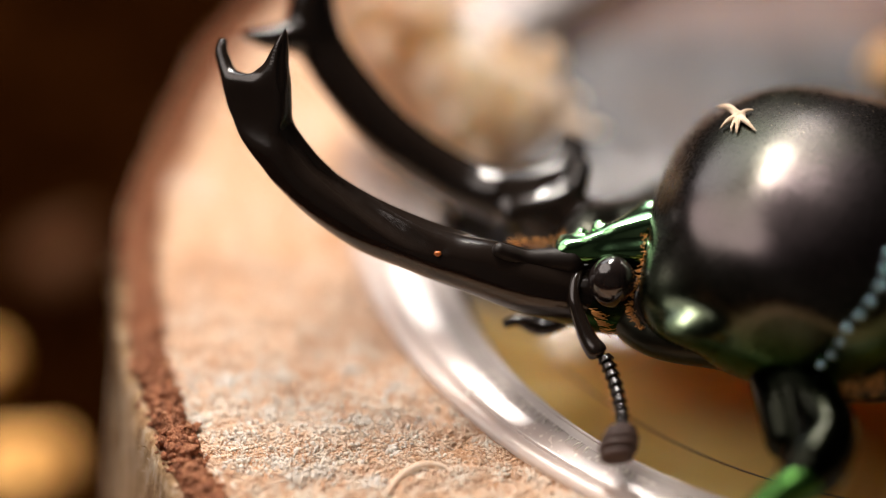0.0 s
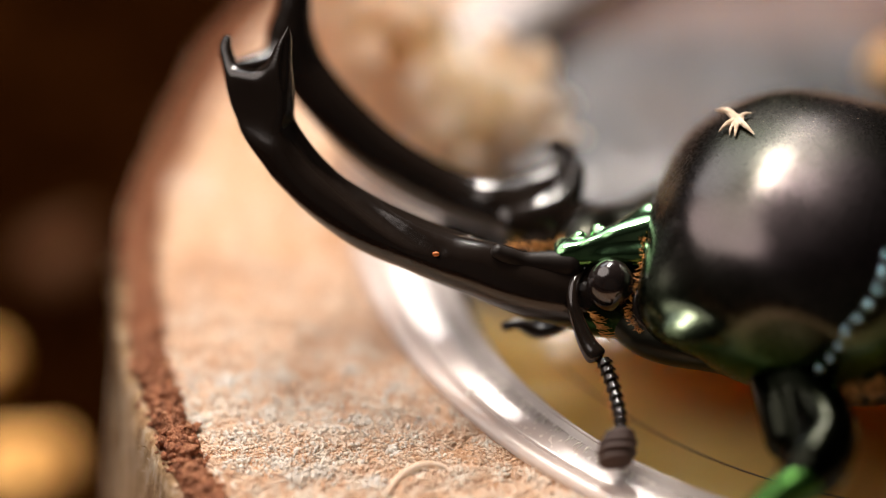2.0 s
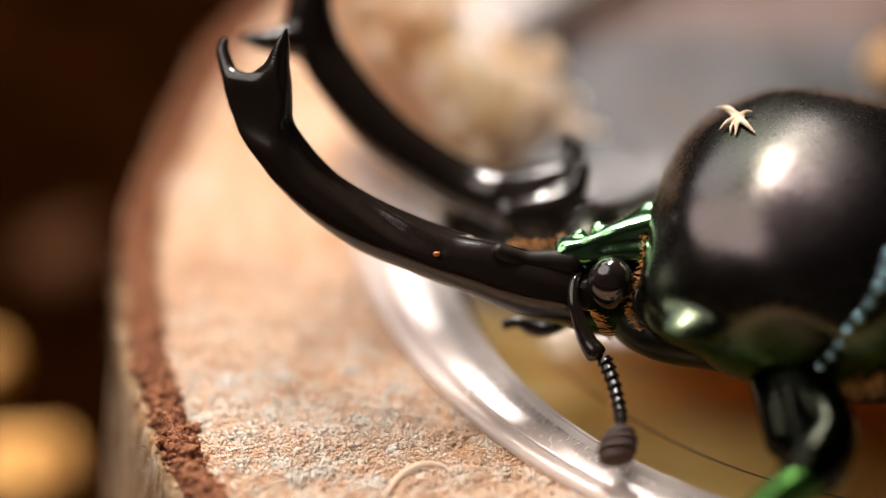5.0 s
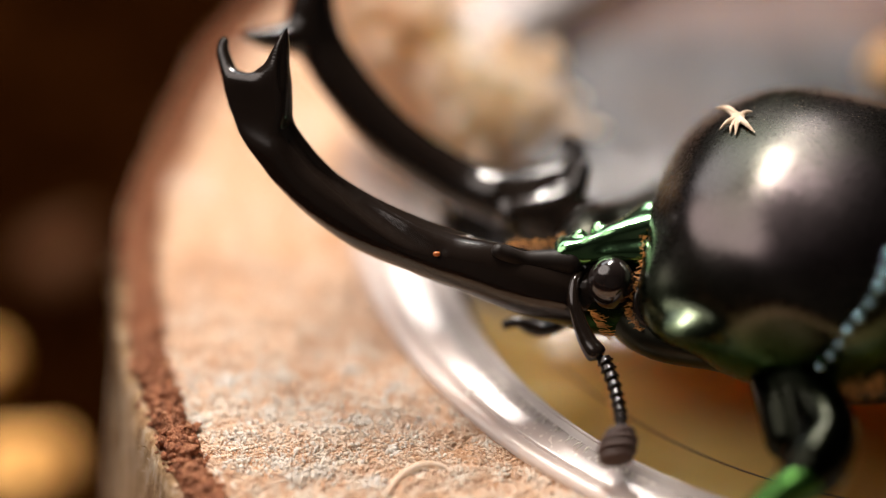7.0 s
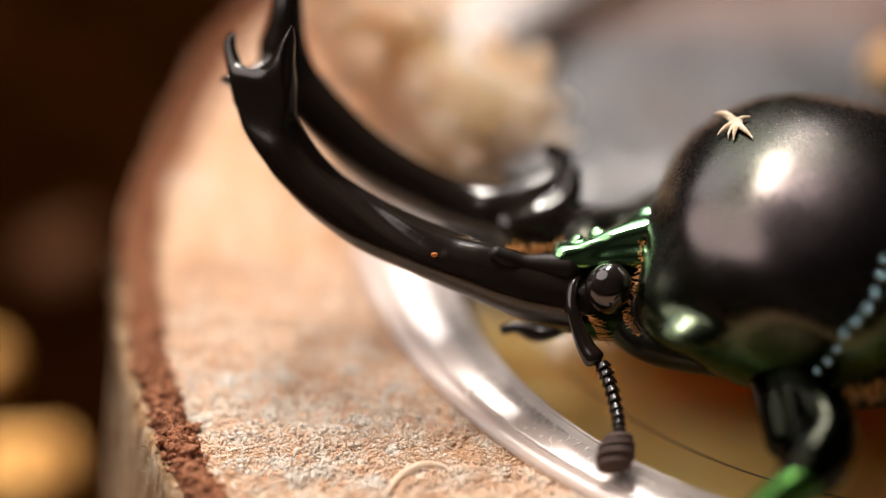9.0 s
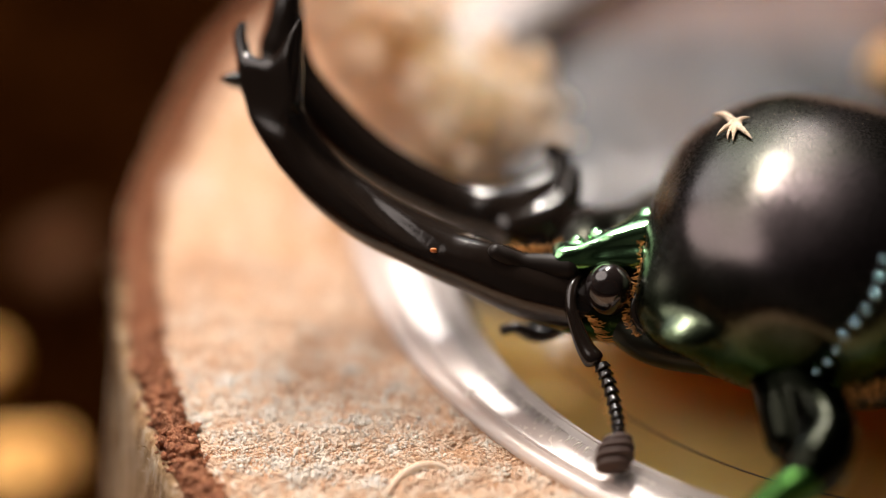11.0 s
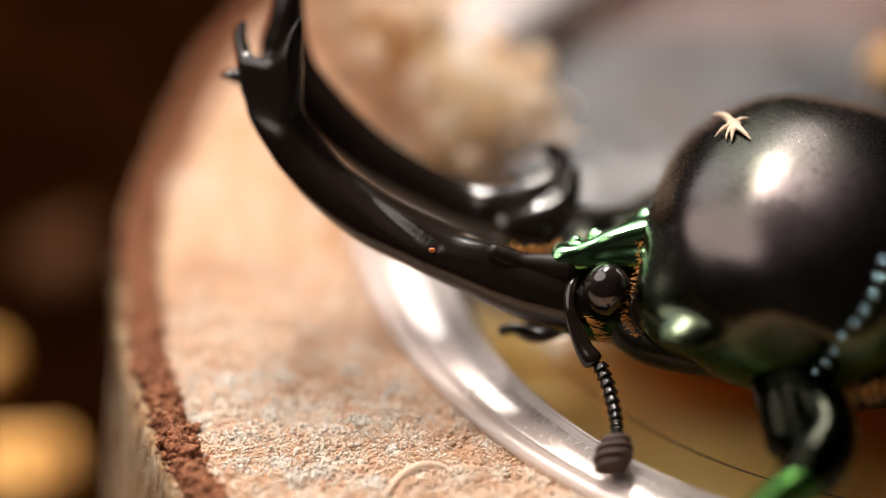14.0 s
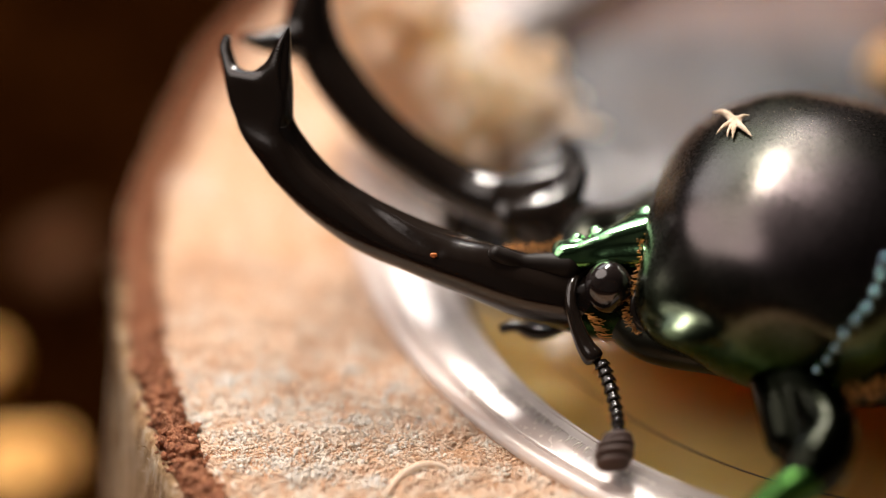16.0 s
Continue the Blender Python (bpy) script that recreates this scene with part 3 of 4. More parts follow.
# ---- small things on the log ----
def build_debris():
    rng = np.random.default_rng(8)
    centre = (0.5, 15.5, 0.0)
    clump = thing("shaving_clump", centre, "crumpled pale tan wood shavings heaped behind the beetle", "wood shavings")

    def lean(points):
        """Lets the heap slope away from the beetle."""
        out = np.array(points, dtype=float)
        high = np.maximum(out[:, 2], 0)
        out[:, 1] += 0.36 * high
        out[:, 2] -= 0.28 * high
        return out

    waves = rng.normal(0, 1, (10, 3)) * np.linspace(0.8, 3.4, 10)[:, None]

    def blob(x):
        d = chain(x, [(0.5, 15.5, 1.0), (0.6, 15.2, 4.0), (0.2, 15.6, 6.6)], [3.2, 3.0, 2.8])
        d = union(d, egg(x, (-1.9, 16.3, 7.8), (3.0, 2.6, 3.2)), 1.2)
        d = union(d, egg(x, (2.2, 14.2, 6.4), (3.2, 2.4, 2.8)), 1.2)
        d = union(d, egg(x, (4.3, 13.6, 6.4), (1.9, 1.7, 2.2)), 0.8)
        d = union(d, egg(x, (-3.8, 17.4, 10.6), (2.4, 2.4, 3.6)), 1.2)
        for k, (w, amp) in enumerate(zip(waves, (0.30, 0.28, 0.24, 0.20, 0.17, 0.15, 0.12, 0.10, 0.09, 0.08))):
            d = d + 1.7 * amp * np.sin(x @ w + 1.3 * np.sin(x @ waves[k - 3] * 0.7) + k)
        return d
    v, f = surface(blob, (-9, 9.5, -0.6), (8.5, 22, 16), 0.3)
    v[:, 2] = np.maximum(v[:, 2], 0.0)
    part("fibre_core", lean(v[:, :3]), f, SHAVING, clump)
    for i in range(64):
        a, h = rng.uniform(0, 2 * math.pi), rng.uniform(1, 14)
        c = np.array((1.6 - 0.33 * h + 3.4 * math.cos(a), 14.6 + 0.2 * h + 2.2 * math.sin(a), 0.9 * h))
        m = np.array(Euler(rng.uniform(0, 6.28, 3)).to_matrix())
        curl, width, radius = rng.uniform(1.2, 4.2), rng.uniform(0.3, 0.9), rng.uniform(0.7, 1.5)
        vs, fs, n = [], [], 16
        for k in range(n + 1):
            w = curl * k / n
            rr = radius * (1 + 0.15 * w)
            for side in (-1, 1):
                for thick in (0, 0.14):
                    taper = width * (1 - (2 * k / n - 1) ** 4 * 0.7)
                    vs.append(c + m @ np.array(((rr + thick) * math.cos(w) - radius, (rr + thick) * math.sin(w), side * taper + 0.4 * w)))
        for k in range(n):
            p, q = 4 * k, 4 * (k + 1)
            for x, y in ((0, 1), (1, 3), (3, 2), (2, 0)):
                fs.append((p + x, p + y, q + y, q + x))
        fs += [(0, 2, 3, 1), (4 * n, 4 * n + 1, 4 * n + 3, 4 * n + 2)]
        vs = np.array(vs)
        vs[:, 2] = np.maximum(vs[:, 2], 0.02)
        part("shaving", lean(vs), fs, SHAVING, clump)
    v, f = tube([(4.6, 13.0, 6.3), (6.1, 12.2, 5.95), (7.6, 12.0, 5.75), (9.0, 11.9, 5.5)], [0.8, 0.65, 0.45, 0.12], 8)
    part("splinter", lean(v), f, FLAKE, clump, "pale pointed splinter")
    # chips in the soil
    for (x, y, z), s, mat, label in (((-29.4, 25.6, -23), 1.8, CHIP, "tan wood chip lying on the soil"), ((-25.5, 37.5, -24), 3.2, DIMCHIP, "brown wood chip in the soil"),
                                     ((-26.2, 15.6, -23), 3.2, CHIP, "large tan wood chip against the log"), ((-24.1, 17.2, -24), 2.0, CHIP, "tan wood chip beside the log")):
        k = rng.uniform(0, 6)
        v, f = surface(lambda p: egg(p, (x, y, z), (s, 0.7 * s, 0.55 * s), 40 * k, 3) + 0.35 * np.sin(1.1 * p[..., 0] + k) * np.sin(0.9 * p[..., 1]),
                       (x - 1.5 * s, y - 1.5 * s, z - s), (x + 1.5 * s, y + 1.5 * s, z + s), 0.4)
        solid("wood_chip", v, f, mat, (x, y, z), label, "wood chip", "chips in the soil")
    # a lump added to give the far jelly an orange spot
    for (x, y, z), s, mat, label in (((26.8, 26.5, -0.5), 1.6, CHIP, "orange-tan lump added on the far jelly for its orange tone"),):
        v, f = surface(lambda p: egg(p, (x, y, z), (s, 0.8 * s, 0.7 * s), 30, 2.6) + 0.12 * np.sin(3 * p[..., 0]) * np.sin(2.6 * p[..., 1]), (x - 2 * s, y - 2 * s, z - s), (x + 2 * s, y + 2 * s, z + s), 0.2)
        solid("orange_lump", v, f, mat, (x, y, z), label, "wood crumb")
    # a pale fibre on the cut face, and specks of mould
    pts = [(-2.9, -11.6, 0.08), (-2.2, -10.3, 0.12), (-1.3, -9.5, 0.14), (-0.3, -9.35, 0.14), (0.5, -9.8, 0.1)]
    v, f = tube(pts, [0.06, 0.20, 0.24, 0.2, 0.06], 8)
    solid("wood_fibre", v, f, DUST, pts[2], "pale curved fibre lying on the cut wood", "wood fibre")
    places = [(-5.11, -5.3, 0.55), (-4.4, -5.6, 0.5), (-4.25, -6.0, 0.45), (-4.5, -6.3, 0.4), (-4.15, -6.6, 0.45), (-4.05, -7.1, 0.4), (-2.95, -6.7, 0.45), (-5.3, -6.8, 0.35), (-4.0, -6.2, 0.3)]
    v, f = bits(places, [0.10, 0.09, 0.075, 0.07, 0.10, 0.075, 0.06, 0.06, 0.06], 0.05)
    for x, y, z in places:
        v1, f1 = tube([(x + 0.02, y, 0.0), (x + 0.04, y, 0.5 * z), (x, y, z)], [0.012, 0.01, 0.01], 4, 2)
        f = [*map(tuple, f), *(tuple(k + len(v) for k in q) for q in f1)]
        v = np.concatenate([v, v1])
    tagged(solid("mould", v, f, SPORE, places[4], "tiny white mould heads on fine stalks", "mould", kind="stuff"))


# ---- beetle ----
BASE = (20.0, 2.0, -1.2)
LIFT = Vector((0, -1.28, 1.0))  # the body's stand above the log, added to every part of the beetle
PIVOT_NEAR, PIVOT_FAR = (7.0, -0.3, 4.2), (7.4, 4.9, 4.4)


def flat(x, centre, way, k):
    """Space drawn out along one way, so that what is round in it comes out flat."""
    d = x - np.array(centre)
    w = np.array(way)
    return x + (k - 1) * (d @ w)[..., None] * w


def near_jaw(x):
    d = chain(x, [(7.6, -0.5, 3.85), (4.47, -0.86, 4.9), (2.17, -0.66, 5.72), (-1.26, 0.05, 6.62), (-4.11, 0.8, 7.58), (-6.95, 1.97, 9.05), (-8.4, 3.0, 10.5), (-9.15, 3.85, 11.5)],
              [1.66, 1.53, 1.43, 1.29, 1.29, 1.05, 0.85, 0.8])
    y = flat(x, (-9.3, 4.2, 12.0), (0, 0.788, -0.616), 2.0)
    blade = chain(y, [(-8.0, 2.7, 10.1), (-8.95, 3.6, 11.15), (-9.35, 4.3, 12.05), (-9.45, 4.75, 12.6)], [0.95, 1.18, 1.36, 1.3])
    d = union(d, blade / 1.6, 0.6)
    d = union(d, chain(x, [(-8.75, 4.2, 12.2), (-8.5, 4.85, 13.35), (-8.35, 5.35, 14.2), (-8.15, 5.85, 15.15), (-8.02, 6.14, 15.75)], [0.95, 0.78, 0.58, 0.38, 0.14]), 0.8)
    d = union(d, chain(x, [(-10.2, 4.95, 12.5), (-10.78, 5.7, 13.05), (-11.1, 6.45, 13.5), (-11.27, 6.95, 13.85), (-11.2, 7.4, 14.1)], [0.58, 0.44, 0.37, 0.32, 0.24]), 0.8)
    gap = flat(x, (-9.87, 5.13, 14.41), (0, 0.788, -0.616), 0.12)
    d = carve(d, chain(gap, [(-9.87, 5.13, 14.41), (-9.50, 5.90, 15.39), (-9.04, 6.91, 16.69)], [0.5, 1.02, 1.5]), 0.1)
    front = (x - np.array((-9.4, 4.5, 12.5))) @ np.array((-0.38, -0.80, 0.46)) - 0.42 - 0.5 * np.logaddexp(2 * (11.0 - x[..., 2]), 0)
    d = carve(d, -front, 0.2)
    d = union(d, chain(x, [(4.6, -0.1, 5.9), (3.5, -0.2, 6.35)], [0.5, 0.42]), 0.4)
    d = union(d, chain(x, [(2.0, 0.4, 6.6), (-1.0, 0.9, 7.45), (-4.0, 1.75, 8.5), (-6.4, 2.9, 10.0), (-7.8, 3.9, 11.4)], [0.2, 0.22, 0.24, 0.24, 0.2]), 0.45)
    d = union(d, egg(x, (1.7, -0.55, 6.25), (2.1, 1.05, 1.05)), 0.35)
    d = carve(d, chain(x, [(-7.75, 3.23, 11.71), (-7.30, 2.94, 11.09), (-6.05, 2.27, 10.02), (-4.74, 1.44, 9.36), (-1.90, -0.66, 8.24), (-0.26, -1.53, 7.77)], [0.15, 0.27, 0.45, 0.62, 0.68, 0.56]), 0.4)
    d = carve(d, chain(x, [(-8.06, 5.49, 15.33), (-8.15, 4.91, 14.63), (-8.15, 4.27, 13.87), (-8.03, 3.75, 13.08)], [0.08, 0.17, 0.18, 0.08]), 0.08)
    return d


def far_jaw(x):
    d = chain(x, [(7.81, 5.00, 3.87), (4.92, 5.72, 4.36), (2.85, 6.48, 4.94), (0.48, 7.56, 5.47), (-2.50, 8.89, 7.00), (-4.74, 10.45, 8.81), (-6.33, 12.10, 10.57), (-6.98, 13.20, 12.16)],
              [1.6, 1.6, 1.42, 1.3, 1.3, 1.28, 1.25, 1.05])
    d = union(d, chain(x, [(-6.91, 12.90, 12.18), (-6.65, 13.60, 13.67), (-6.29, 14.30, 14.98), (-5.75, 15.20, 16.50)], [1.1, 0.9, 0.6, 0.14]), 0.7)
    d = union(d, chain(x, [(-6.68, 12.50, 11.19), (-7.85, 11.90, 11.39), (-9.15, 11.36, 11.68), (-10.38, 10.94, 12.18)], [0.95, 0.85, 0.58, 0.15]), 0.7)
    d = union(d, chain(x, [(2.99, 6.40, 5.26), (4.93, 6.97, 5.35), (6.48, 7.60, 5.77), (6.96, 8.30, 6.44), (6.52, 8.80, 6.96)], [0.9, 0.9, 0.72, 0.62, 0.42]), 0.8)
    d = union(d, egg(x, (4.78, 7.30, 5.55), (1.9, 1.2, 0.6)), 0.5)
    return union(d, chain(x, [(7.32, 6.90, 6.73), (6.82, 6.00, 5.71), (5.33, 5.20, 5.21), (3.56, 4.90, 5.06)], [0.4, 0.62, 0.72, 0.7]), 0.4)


def head_form(x):
    d = egg(x, (10.4, 2.7, 4.1), (3.9, 4.0, 1.8), -12, 2.3)
    d = union(d, chain(x, [(10.2, -0.9, 3.6), (8.0, -0.9, 3.7), (6.0, -0.5, 4.0)], [1.5, 1.5, 1.4]), 0.8)
    d = union(d, egg(x, (7.4, 2.4, 4.8), (1.5, 2.8, 1.5), -12), 0.8)
    d = union(d, chain(x, [(8.5, 1.4, 6.3), (10.4, 2.4, 6.3)], [0.6, 0.9]), 0.8)
    return d


def ridge_form(x):
    d = chain(x, [(6.1, -0.15, 6.5), (7.55, 0.2, 6.85), (9.0, 0.55, 7.1), (10.5, 0.95, 7.3)], [0.34, 0.44, 0.52, 0.66])
    d = union(d, egg(x, (6.25, 0.35, 6.4), (0.6, 0.8, 0.55)), 0.5)
    d = union(d, chain(x, [(8.8, 0.9, 6.9), (10.6, 2.2, 7.1)], [0.45, 0.75]), 0.8)
    d = union(d, egg(x, (7.0, 0.85, 6.75), (0.42, 0.42, 0.42)), 0.3)
    d = union(d, egg(x, (7.95, 1.15, 7.0), (0.42, 0.42, 0.42)), 0.3)
    return union(d, chain(x, [(6.9, -0.2, 6.2), (8.6, -0.25, 6.5), (10.2, -0.1, 6.4)], [0.4, 0.5, 0.7]), 0.5)


def pronotum_form(x):
    d = egg(x, (18.6, 1.5, 6.2), (8.1, 9.0, 6.35), -14, 2.25)
    d = union(d, egg(x, (11.7, -2.4, 5.5), (1.7, 2.2, 2.0), -14), 1.6)
    d = union(d, egg(x, (12.0, -6.0, 6.4), (1.3, 1.0, 0.5), -10), 0.7)
    d = d + 0.045 * np.sin(0.9 * x[..., 0] + 1.2 * x[..., 2] + 0.5) * np.cos(0.8 * x[..., 1] - 0.5 * x[..., 2])
    dent = egg(x, (18.7, -5.6, 8.8), (1.1, 0.9, 0.9))
    d = carve(d, egg(x, (16.45, -8.30, 6.53), (1.9, 1.0, 1.6), -14), 1.2)
    return d + 0.12 * np.exp(-np.maximum(dent, -0.5) * 1.4) * (x[..., 1] < 0)


def build_beetle():
    beetle = thing("beetle", BASE, "bronze-green metallic stag beetle with black upcurved forked jaws, standing on jelly", "beetle")
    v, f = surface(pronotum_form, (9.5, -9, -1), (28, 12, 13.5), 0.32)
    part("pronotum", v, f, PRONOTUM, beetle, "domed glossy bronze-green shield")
    # front bulges added under the neck to block the back light over the jelly
    v, f = surface(lambda x: union(union(egg(x, (9.0, 4.6, 2.2), (3.2, 3.2, 2.0)), egg(x, (12.4, 2.9, 3.4), (4.4, 7.0, 2.6), -14), 1.0), egg(x, (20, -0.6, 3.0), (8, 6.6, 2.4), -14), 1.5), (5, -10, -1.3), (30, 10, 7), 0.4)
    part("underside", v, f, UNDER, beetle, "dark hairy underside, front deepened to block light over the jelly")
    for side in (-1, 1):
        l = np.array((0.242, 0.970, 0))
        v, f = surface(lambda x: np.maximum(np.maximum(egg(x, (41.5, -4.2, 5.2), (17.5, 9.8, 6.6), -14, 2.2), 2.4 - x[..., 2]), -side * ((x - np.array((41.5, -4.2, 0))) @ l) + 0.06),
                       (22, -19, -2), (61, 11, 13), 0.6)
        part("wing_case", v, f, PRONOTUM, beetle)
    rng = np.random.default_rng(4)
    spots = np.c_[rng.uniform(14, 22, 150), rng.normal(4.6, 1.3, 150), np.full(150, 9.0)]
    low, high = np.full(150, 6.0), np.full(150, 14.0)
    for _ in range(20):
        spots[:, 2] = (low + high) / 2
        inside = pronotum_form(spots) < 0
        low, high = np.where(inside, spots[:, 2], low), np.where(inside, high, spots[:, 2])
    v, f = bits(spots, rng.uniform(0.008, 0.022, 150))
    tagged(part("dust", v, f, FLAKE, beetle, "pale dust specks"), kind="stuff")
    # dark front collar
    v, f = surface(lambda x: chain(x, [(11.3, 3.2, 6.5), (10.8, 2.0, 7.1), (10.55, -0.1, 7.0), (10.25, -1.6, 6.35), (9.75, -2.55, 5.4), (10.0, -3.1, 4.7), (10.9, -3.6, 4.1)], [0.22, 0.24, 0.25, 0.25, 0.26, 0.26, 0.2]),
                   (8.5, -6, 2.5), (12.5, 5.5, 8.5), 0.11)
    part("collar", v, f, HORN, beetle, "black rolled front collar")
    # crenulated side margin
    pts, _ = spline([(16.91, -6.76, 3.47), (18.19, -7.55, 4.91), (19.12, -7.72, 6.31), (19.63, -7.62, 7.58), (20.44, -7.14, 8.40), (21.15, -6.46, 9.26), (21.55, -5.58, 10.24), (21.82, -4.62, 10.88)], [1] * 8, 40)
    way = np.cumsum(np.r_[0, np.linalg.norm(np.diff(pts, axis=0), axis=1)])
    pts = np.stack([np.interp(np.arange(0, way[-1], 0.86), way, pts[:, k]) for k in range(3)], -1)
    for p in pts:
        v, f = surface(lambda x: egg(x, tuple(p), (0.22, 0.2, 0.2)), p - 0.45, p + 0.45, 0.1)
        part("margin_bead", v, f, BEAD, beetle)
    v, f = surface(head_form, (4.3, -3, 1.2), (15, 9, 8.5), 0.14)
    part("head", v, f, HEADGREEN, beetle, "green metallic head, black in front")
    v, f = surface(ridge_form, (5, -2, 4.5), (12.5, 3, 8.8), 0.11)
    part("head_ridge", v, f, RIDGE, beetle, "bright green metallic brow ridge")
    for c in ((8.5, -1.75, 5.78), (11.2, 5.6, 3.4)):
        v, f = surface(lambda x: egg(x, c, (1.22, 1.15, 1.45), -10), np.array(c) - 1.6, np.array(c) + 1.6, 0.1)
        part("eye", v, f, EYEMAT, beetle, "shiny black compound eye")
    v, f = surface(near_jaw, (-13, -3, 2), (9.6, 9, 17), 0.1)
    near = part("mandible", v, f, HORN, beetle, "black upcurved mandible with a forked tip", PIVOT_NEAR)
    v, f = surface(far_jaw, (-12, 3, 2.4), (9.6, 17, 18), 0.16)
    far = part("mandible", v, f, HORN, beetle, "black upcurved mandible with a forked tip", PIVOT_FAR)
    v, f = surface(lambda x: chain(x, [(6.4, -0.3, 6.0), (5.2, -0.45, 6.15), (4.1, -0.7, 6.4), (3.35, -0.88, 6.85), (2.85, -0.9, 7.15)], [0.75, 0.62, 0.5, 0.47, 0.4]), (2, -2, 5.4), (7.2, 0.4, 8), 0.08)
    part("jaw_tooth", v, f, TOOTH, near, "blunt matt brown-black tooth", PIVOT_NEAR)
    # antenna: scape, beads and layered club
    v, f = tube([(7.4, 0.1, 5.4), (6.75, -1.2, 5.65), (6.6, -2.2, 5.1), (6.84, -2.87, 4.49), (7.3, -3.75, 3.7), (7.75, -4.3, 3.3), (7.9, -4.45, 3.15)], [0.25, 0.28, 0.31, 0.37, 0.47, 0.54, 0.18], 16)
    antenna = part("antenna", v, f, HORN, beetle, "black elbowed antenna", (6.4, -1.7, 5.7))
    pts, _ = spline([(8.05, -4.4, 3.23), (8.37, -5.06, 2.82), (8.63, -5.89, 2.41), (8.8, -6.79, 2.07), (8.88, -7.6, 1.85), (8.88, -8.3, 1.7)], [1] * 6, 2)
    for i in range(9):
        a, b = np.array(pts[i]), np.array(pts[i + 1])
        ab = b - a
        rr = 0.44 - 0.01 * i
        v, f = tube([a - 0.06 * ab, a + 0.12 * ab, a + 0.5 * ab, a + 0.9 * ab, a + 1.02 * ab], [0.12, rr * 0.72, rr * 0.86, rr, 0.2], 14, 3)
        part("segment", v, f, HORN, antenna)
    rng = np.random.default_rng(2)
    a, ab = np.array((8.83, -8.25, 1.72)), np.array((-0.3, -1.5, -0.8)) / 4.0
    for i in range(4):
        c = a + ab * (i + 0.4)
        v, f = surface(lambda x: egg(x, tuple(c), ((0.78, 0.96, 1.0, 0.86)[i], 0.24, (0.52, 0.64, 0.64, 0.52)[i]), 6, 2.4), c - 1.3, c + 1.3, 0.07)
        part("club_plate", v, f, CLUB, antenna, "matt brown club plate")
    for pts, rad in (([(6.6, -0.6, 2.6), (5.6, -0.7, 2.0), (4.8, -0.5, 1.85), (3.9, -0.3, 2.1), (3.1, -0.4, 1.95)], [0.4, 0.35, 0.42, 0.3, 0.25]),
                     ([(7.0, 0.4, 2.4), (6.2, 0.2, 1.6), (5.3, 0.5, 1.6), (4.6, 0.6, 1.9)], [0.4, 0.36, 0.3, 0.2])):
        v, f = tube(pts, rad, 12)
        part("palp", v, f, HORN, beetle, "black mouth feeler")

    # bristles
    def bristles(name, roots, way, length, spread, owner=beetle):
        vs, fs = [], []
        for r in roots:
            w = np.asarray(way) + rng.normal(0, spread, 3)
            w *= length * rng.uniform(0.6, 1.3) / np.linalg.norm(w)
            v, f = tube([r, r + 0.5 * w + rng.normal(0, 0.03, 3), r + w], [0.018, 0.014, 0.004], 4, 1)
            fs += [tuple(k + len(vs) * len(v) for k in q) for q in f]
            vs.append(v)
        tagged(part(name, np.concatenate(vs), fs, HAIR, owner, "short orange bristles"), kind="stuff")
    p, _ = spline([(10.4, 0.9, 7.4), (10.25, -0.3, 7.05), (10.0, -1.7, 6.35), (9.5, -2.75, 5.35), (9.6, -3.1, 4.8), (10.1, -3.5, 4.2)], [1] * 6, 26)
    bristles("neck_fringe", p + rng.normal(0, 0.06, p.shape), (-0.8, -0.5, 0.1), 0.3, 0.4)
    p, _ = spline([(7.4, -2.4, 4.6), (7.7, -2.7, 4.2), (8.0, -3.0, 3.6)], [1] * 3, 20)
    bristles("cheek_fringe", p + rng.normal(0, 0.05, p.shape), (1.0, -0.2, -0.1), 0.6, 0.2)
    p, _ = spline([(6.3, 1.5, 5.9), (5.2, 1.6, 5.5), (4.3, 1.7, 5.4), (3.6, 1.8, 5.4)], [1] * 4, 30)
    bristles("jaw_fringe", p + rng.normal(0, 0.12, p.shape), (-0.3, 0.2, 0.8), 0.4, 0.4)
    p, _ = spline([(8.2, -4.6, 3.1), (8.63, -5.89, 2.41), (8.85, -7.3, 1.9)], [1] * 3, 12)
    for side in (-0.36, 0.36):
        bristles("antenna_fringe", p + np.array((side, -0.1, 0)) + rng.normal(0, 0.05, p.shape), (side, -0.5, -0.2), 0.3, 0.2, antenna)
    p, _ = spline([(17.0, -7.0, 3.3), (19.5, -7.6, 3.9), (22.5, -7.2, 4.9)], [1] * 3, 50)
    bristles("belly_fringe", p + rng.normal(0, 0.15, p.shape), (0.1, -0.5, -0.8), 0.8, 0.3)

    # front leg
    leg_pivot = (17.2, -6.5, 3.0)
    v, f = surface(lambda x: union(chain(x, [(17.4, -6.0, 3.2), (18.3, -8.5, 3.4), (18.7, -10.6, 3.3), (18.0, -12.2, 3.0), (17.3, -12.9, 2.7)], [1.6, 1.5, 1.5, 1.6, 1.3]), chain(x, [(16.6, -6.3, 3.0), (16.8, -8.2, 2.8), (16.9, -9.7, 2.4)], [1.4, 1.35, 1.2]), 0.25), (14, -14.5, -0.5), (21.5, -3, 6), 0.22)
    leg = part("front_leg", v, f, LEGMAT, beetle, "stout green-black front leg", leg_pivot)
    v, f = surface(lambda x: union(chain(x, [(17.3, -13.4, 2.8), (15.9, -14.1, 2.3), (14.2, -15.2, 1.0), (12.4, -16.2, -1.9)], [1.0, 0.95, 0.85, 0.55]),
                                   chain(x, [(15.2, -14.2, 2.1), (14.7, -15.0, 2.5)], [0.4, 0.1]), 0.3), (11, -18, -3), (20, -10, 5), 0.18)
    part("shin", v, f, SHIN, leg, "green metallic shin")
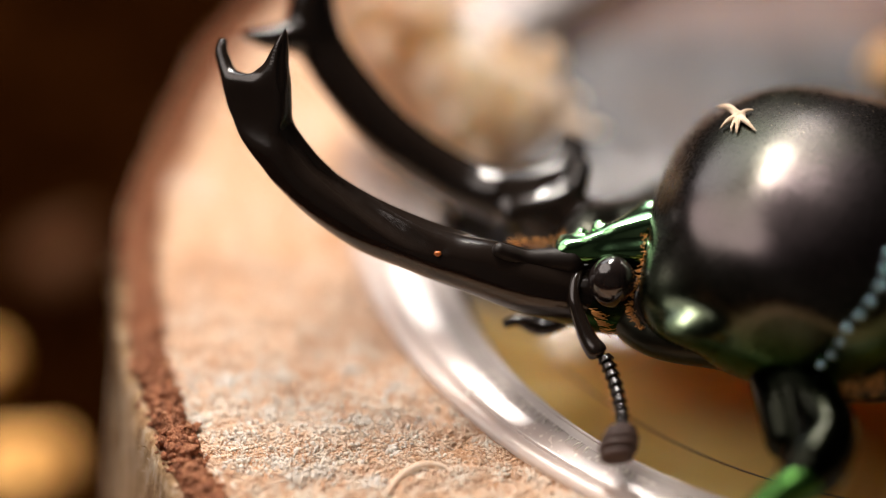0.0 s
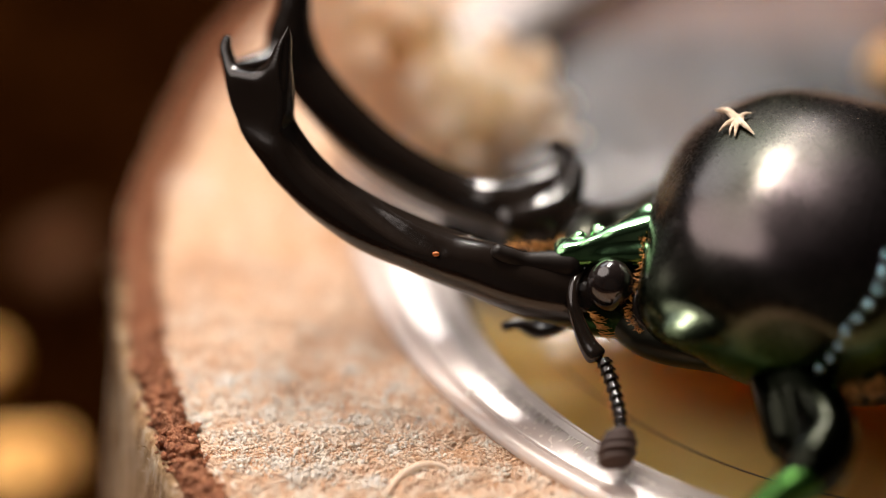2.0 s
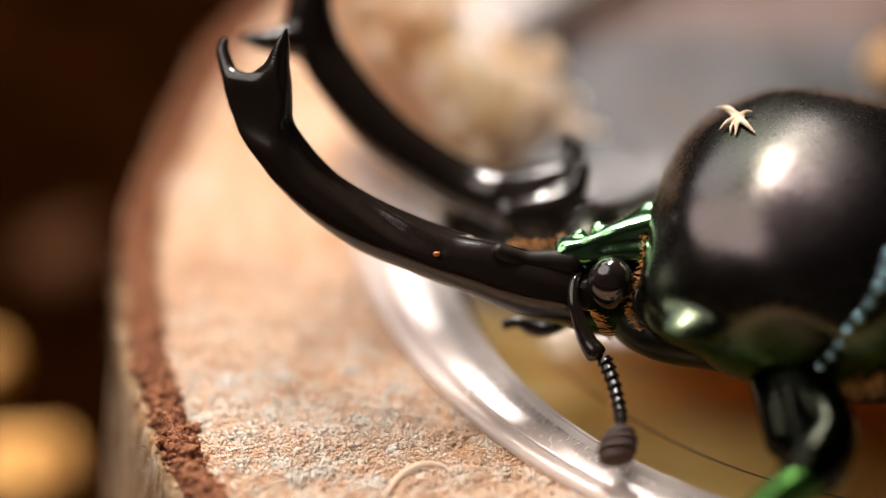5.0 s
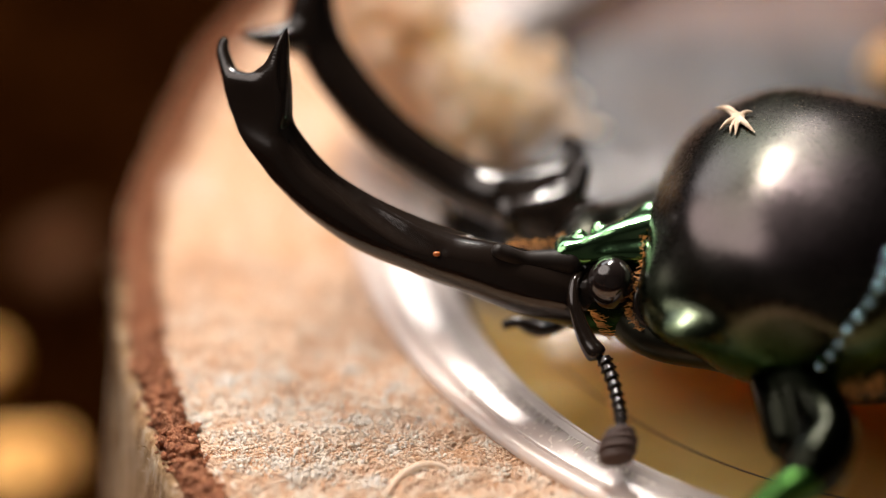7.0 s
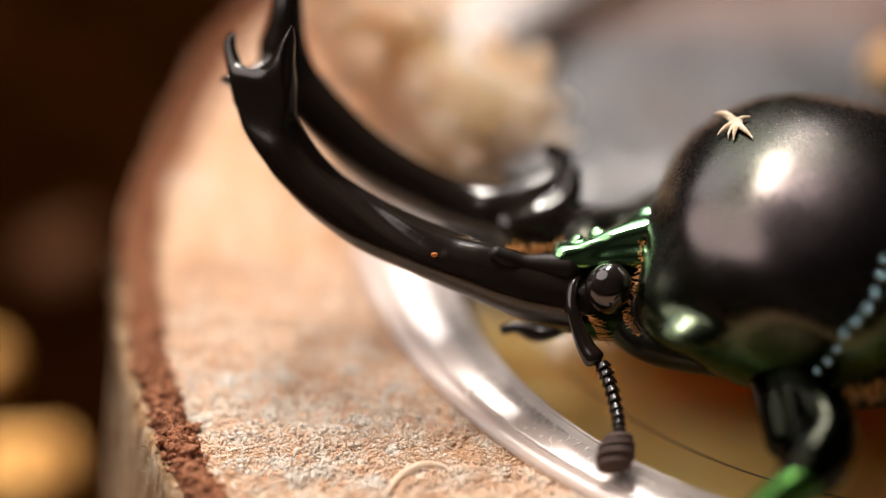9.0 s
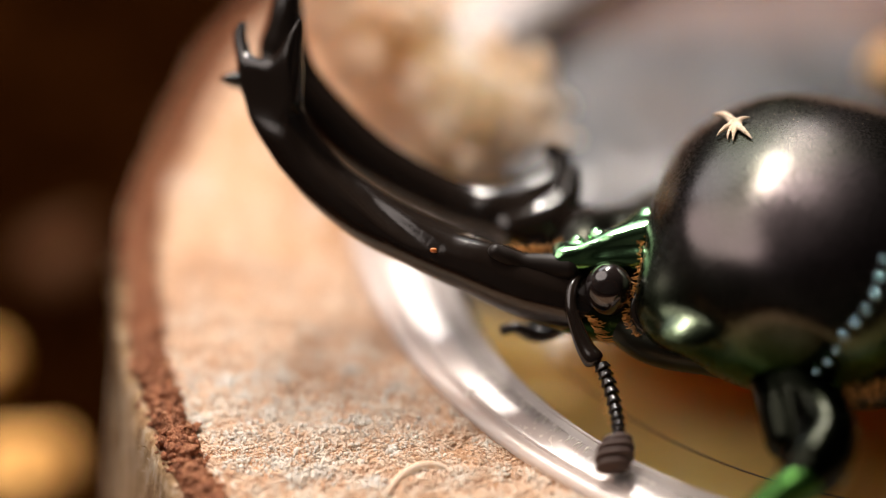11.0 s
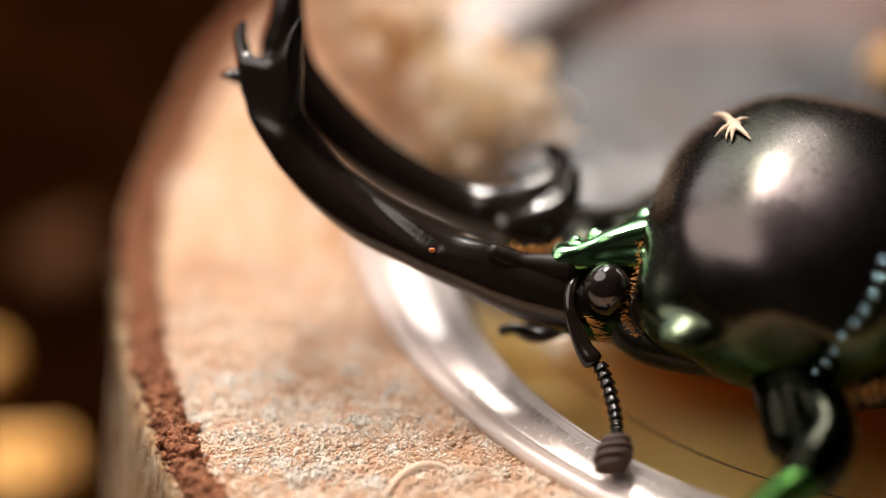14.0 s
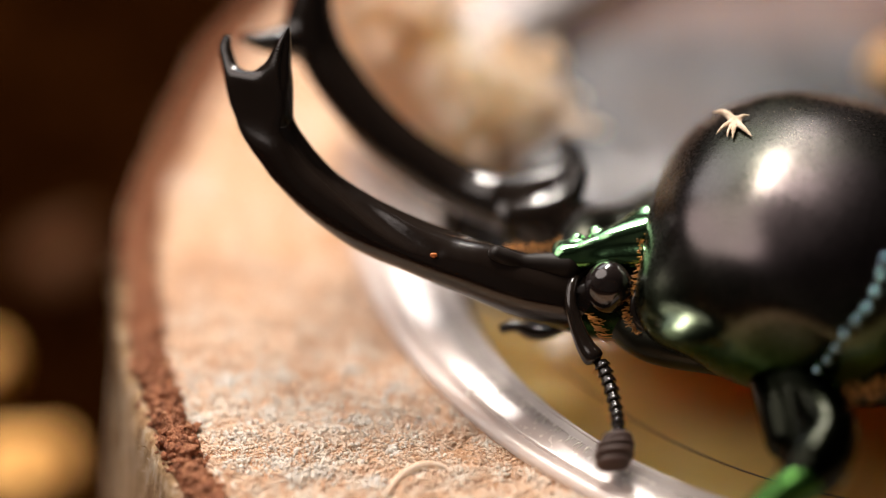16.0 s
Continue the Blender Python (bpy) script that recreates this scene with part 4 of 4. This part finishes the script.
    return beetle, near, far, antenna, leg


def build_flake():
    """A pale star-shaped splinter flake."""
    c = np.array((14.95, 3.85, 12.02))

    def form(x):
        d = egg(x, tuple(c), (0.34, 0.42, 0.16))
        for mid, tip, r in (((-0.5, 0.75, 0.05), (-1.1, 1.0, -0.1), 0.17), ((-0.55, -0.3, 0.0), (-1.05, -0.75, -0.25), 0.13), ((-0.15, -0.8, 0.12), (-0.28, -1.6, 0.02), 0.12),
                            ((0.3, -0.75, 0.2), (0.72, -1.75, 0.32), 0.14), ((0.35, 0.35, 0.1), (0.8, 0.35, 0.18), 0.11), ((-0.4, -0.7, 0.0), (-0.5, -1.25, -0.05), 0.08)):
            d = union(d, chain(x, [c, c + mid, c + tip], [r * 1.3, r, 0.025], 3), 0.1)
        return d
    v, f = surface(form, c - 2.0, c + 2.0, 0.065)
    return solid("wood_flake", v, f, FLAKE, c, "tiny cream star-shaped wood flake lying on the beetle", "wood flake")


def build_mite():
    c = np.array((-0.25, -1.25, 7.22))
    v, f = surface(lambda x: union(egg(x, tuple(c), (0.17, 0.12, 0.13), 20), egg(x, tuple(c + (-0.1, -0.02, 0.05)), (0.09, 0.08, 0.08)), 0.08), c - 0.4, c + 0.4, 0.04)
    return solid("mite", v, f, MITE, c, "tiny orange mite sitting on the black mandible", "mite")


room()
ground()
build_debris()
log_slice = build_log()
build_cup()
beetle, near, far, antenna, leg = build_beetle()
flake = build_flake()
mite = build_mite()


# ---- movement ----
def motions():
    # seconds, shift across and up the view of the body (mm), closing of the near and far jaw, push on the shavings
    table = [(0, 0, 0, 0, 0), (0.5, 0, 0, .02, .06), (0.7, 0, -.02, .05, .12), (0.8, -.03, -.06, .22, .3), (0.9, -.06, -.12, .77, .7), (1.0, -.085, -.18, .97, .9), (1.1, -.09, -.2, 1.0, 1.0),
             (1.2, -.09, -.22, .9, 1.0), (1.5, -.085, -.26, .4, .82), (2, -.06, -.17, .2, .5), (2.5, -.05, -.09, .13, .24), (3, -.04, -.08, .08, .02), (3.5, -.04, -.06, .06, -.1), (4, -.04, -.08, .08, .02),
             (4.5, -.04, -.08, .08, .03), (6.2, -.04, -.08, .08, .04), (6.5, -.04, -.08, .08, .04), (7, -.04, -.08, .08, -.02), (7.5, -.04, -.08, .06, -.1), (8, -.06, -.11, .14, .02), (8.1, -.06, -.14, .2, .1), (8.2, -.08, -.2, .46, .35),
             (8.3, -.1, -.28, .86, .65), (8.4, -.11, -.33, 1.05, .9), (8.5, -.12, -.34, 1.0, 1.0), (9, -.12, -.34, .39, .7), (9.2, -.12, -.33, .33, .6), (10, -.13, -.30, .28, .3), (10.7, -.14, -.31, .28, .12), (10.9, -.15, -.35, .45, .4),
             (11.1, -.16, -.4, .95, .9), (11.3, -.17, -.43, .95, 1.0), (11.5, -.17, -.43, .66, .95), (12, -.16, -.38, .46, .6), (12.5, -.15, -.32, .36, .3), (13, -.14, -.26, .29, 0), (13.5, -.14, -.26, .29, -.05), (13.8, -.15, -.28, .36, .1),
             (13.9, -.17, -.33, .5, .3), (14, -.22, -.4, .8, .6), (14.15, -.22, -.42, .92, .85), (14.5, -.22, -.44, .69, .9), (15, -.2, -.4, .44, .6), (15.5, -.18, -.32, .36, .3), (16, -.17, -.27, .27, -.03)]
    base, up, body, jaw_n, jaw_f, still, speck, chip, heap, sway, thorn = Vector(BASE) * MM, Matrix.Translation(LIFT * MM), [], [], [], [], [], [], [], [], []
    for t, dx, dz, n, f in table:
        m = pose(base.x + dx * MM, base.y, base.z + 1.27 * dz * MM)
        shift = m @ Matrix.Translation(-base)
        body.append((t, up @ m))
        pn, pf = (Vector(PIVOT_NEAR) - Vector(BASE)) * MM, (Vector(PIVOT_FAR) - Vector(BASE)) * MM
        turn_n, turn_f = pose(*pn, 0, 0, -9.0 * n), pose(*pf, 0, 0, 15.5 * f)
        jaw_n.append((t, turn_n))
        jaw_f.append((t, turn_f))
        sway.append((t, pose(*((AT["antenna"] - Vector(BASE)) * MM), -8.0 * dz)))
        still.append((t, Matrix.Translation((AT["front_leg"] - Vector(BASE)) * MM - shift.translation)))
        speck.append((t, up @ m @ turn_n @ Matrix.Translation(AT["mite"] * MM - Vector(PIVOT_NEAR) * MM)))
        chip.append((t, up @ shift @ Matrix.Translation(AT["wood_flake"] * MM)))
        heap.append((t, pose((0.5 - 0.9 * f) * MM, (15.5 - 0.9 * f) * MM, 0)))
        thorn.append((t, pose(-1.2 * f * MM, -0.4 * f * MM, 0)))
    for ob, rows in ((beetle, body), (near, jaw_n), (far, jaw_f), (leg, still), (antenna, sway), (mite, speck), (flake, chip), (bpy.data.objects["shaving_clump"], heap), (bpy.data.objects["splinter"], thorn)):
        walk(ob, rows)


motions()
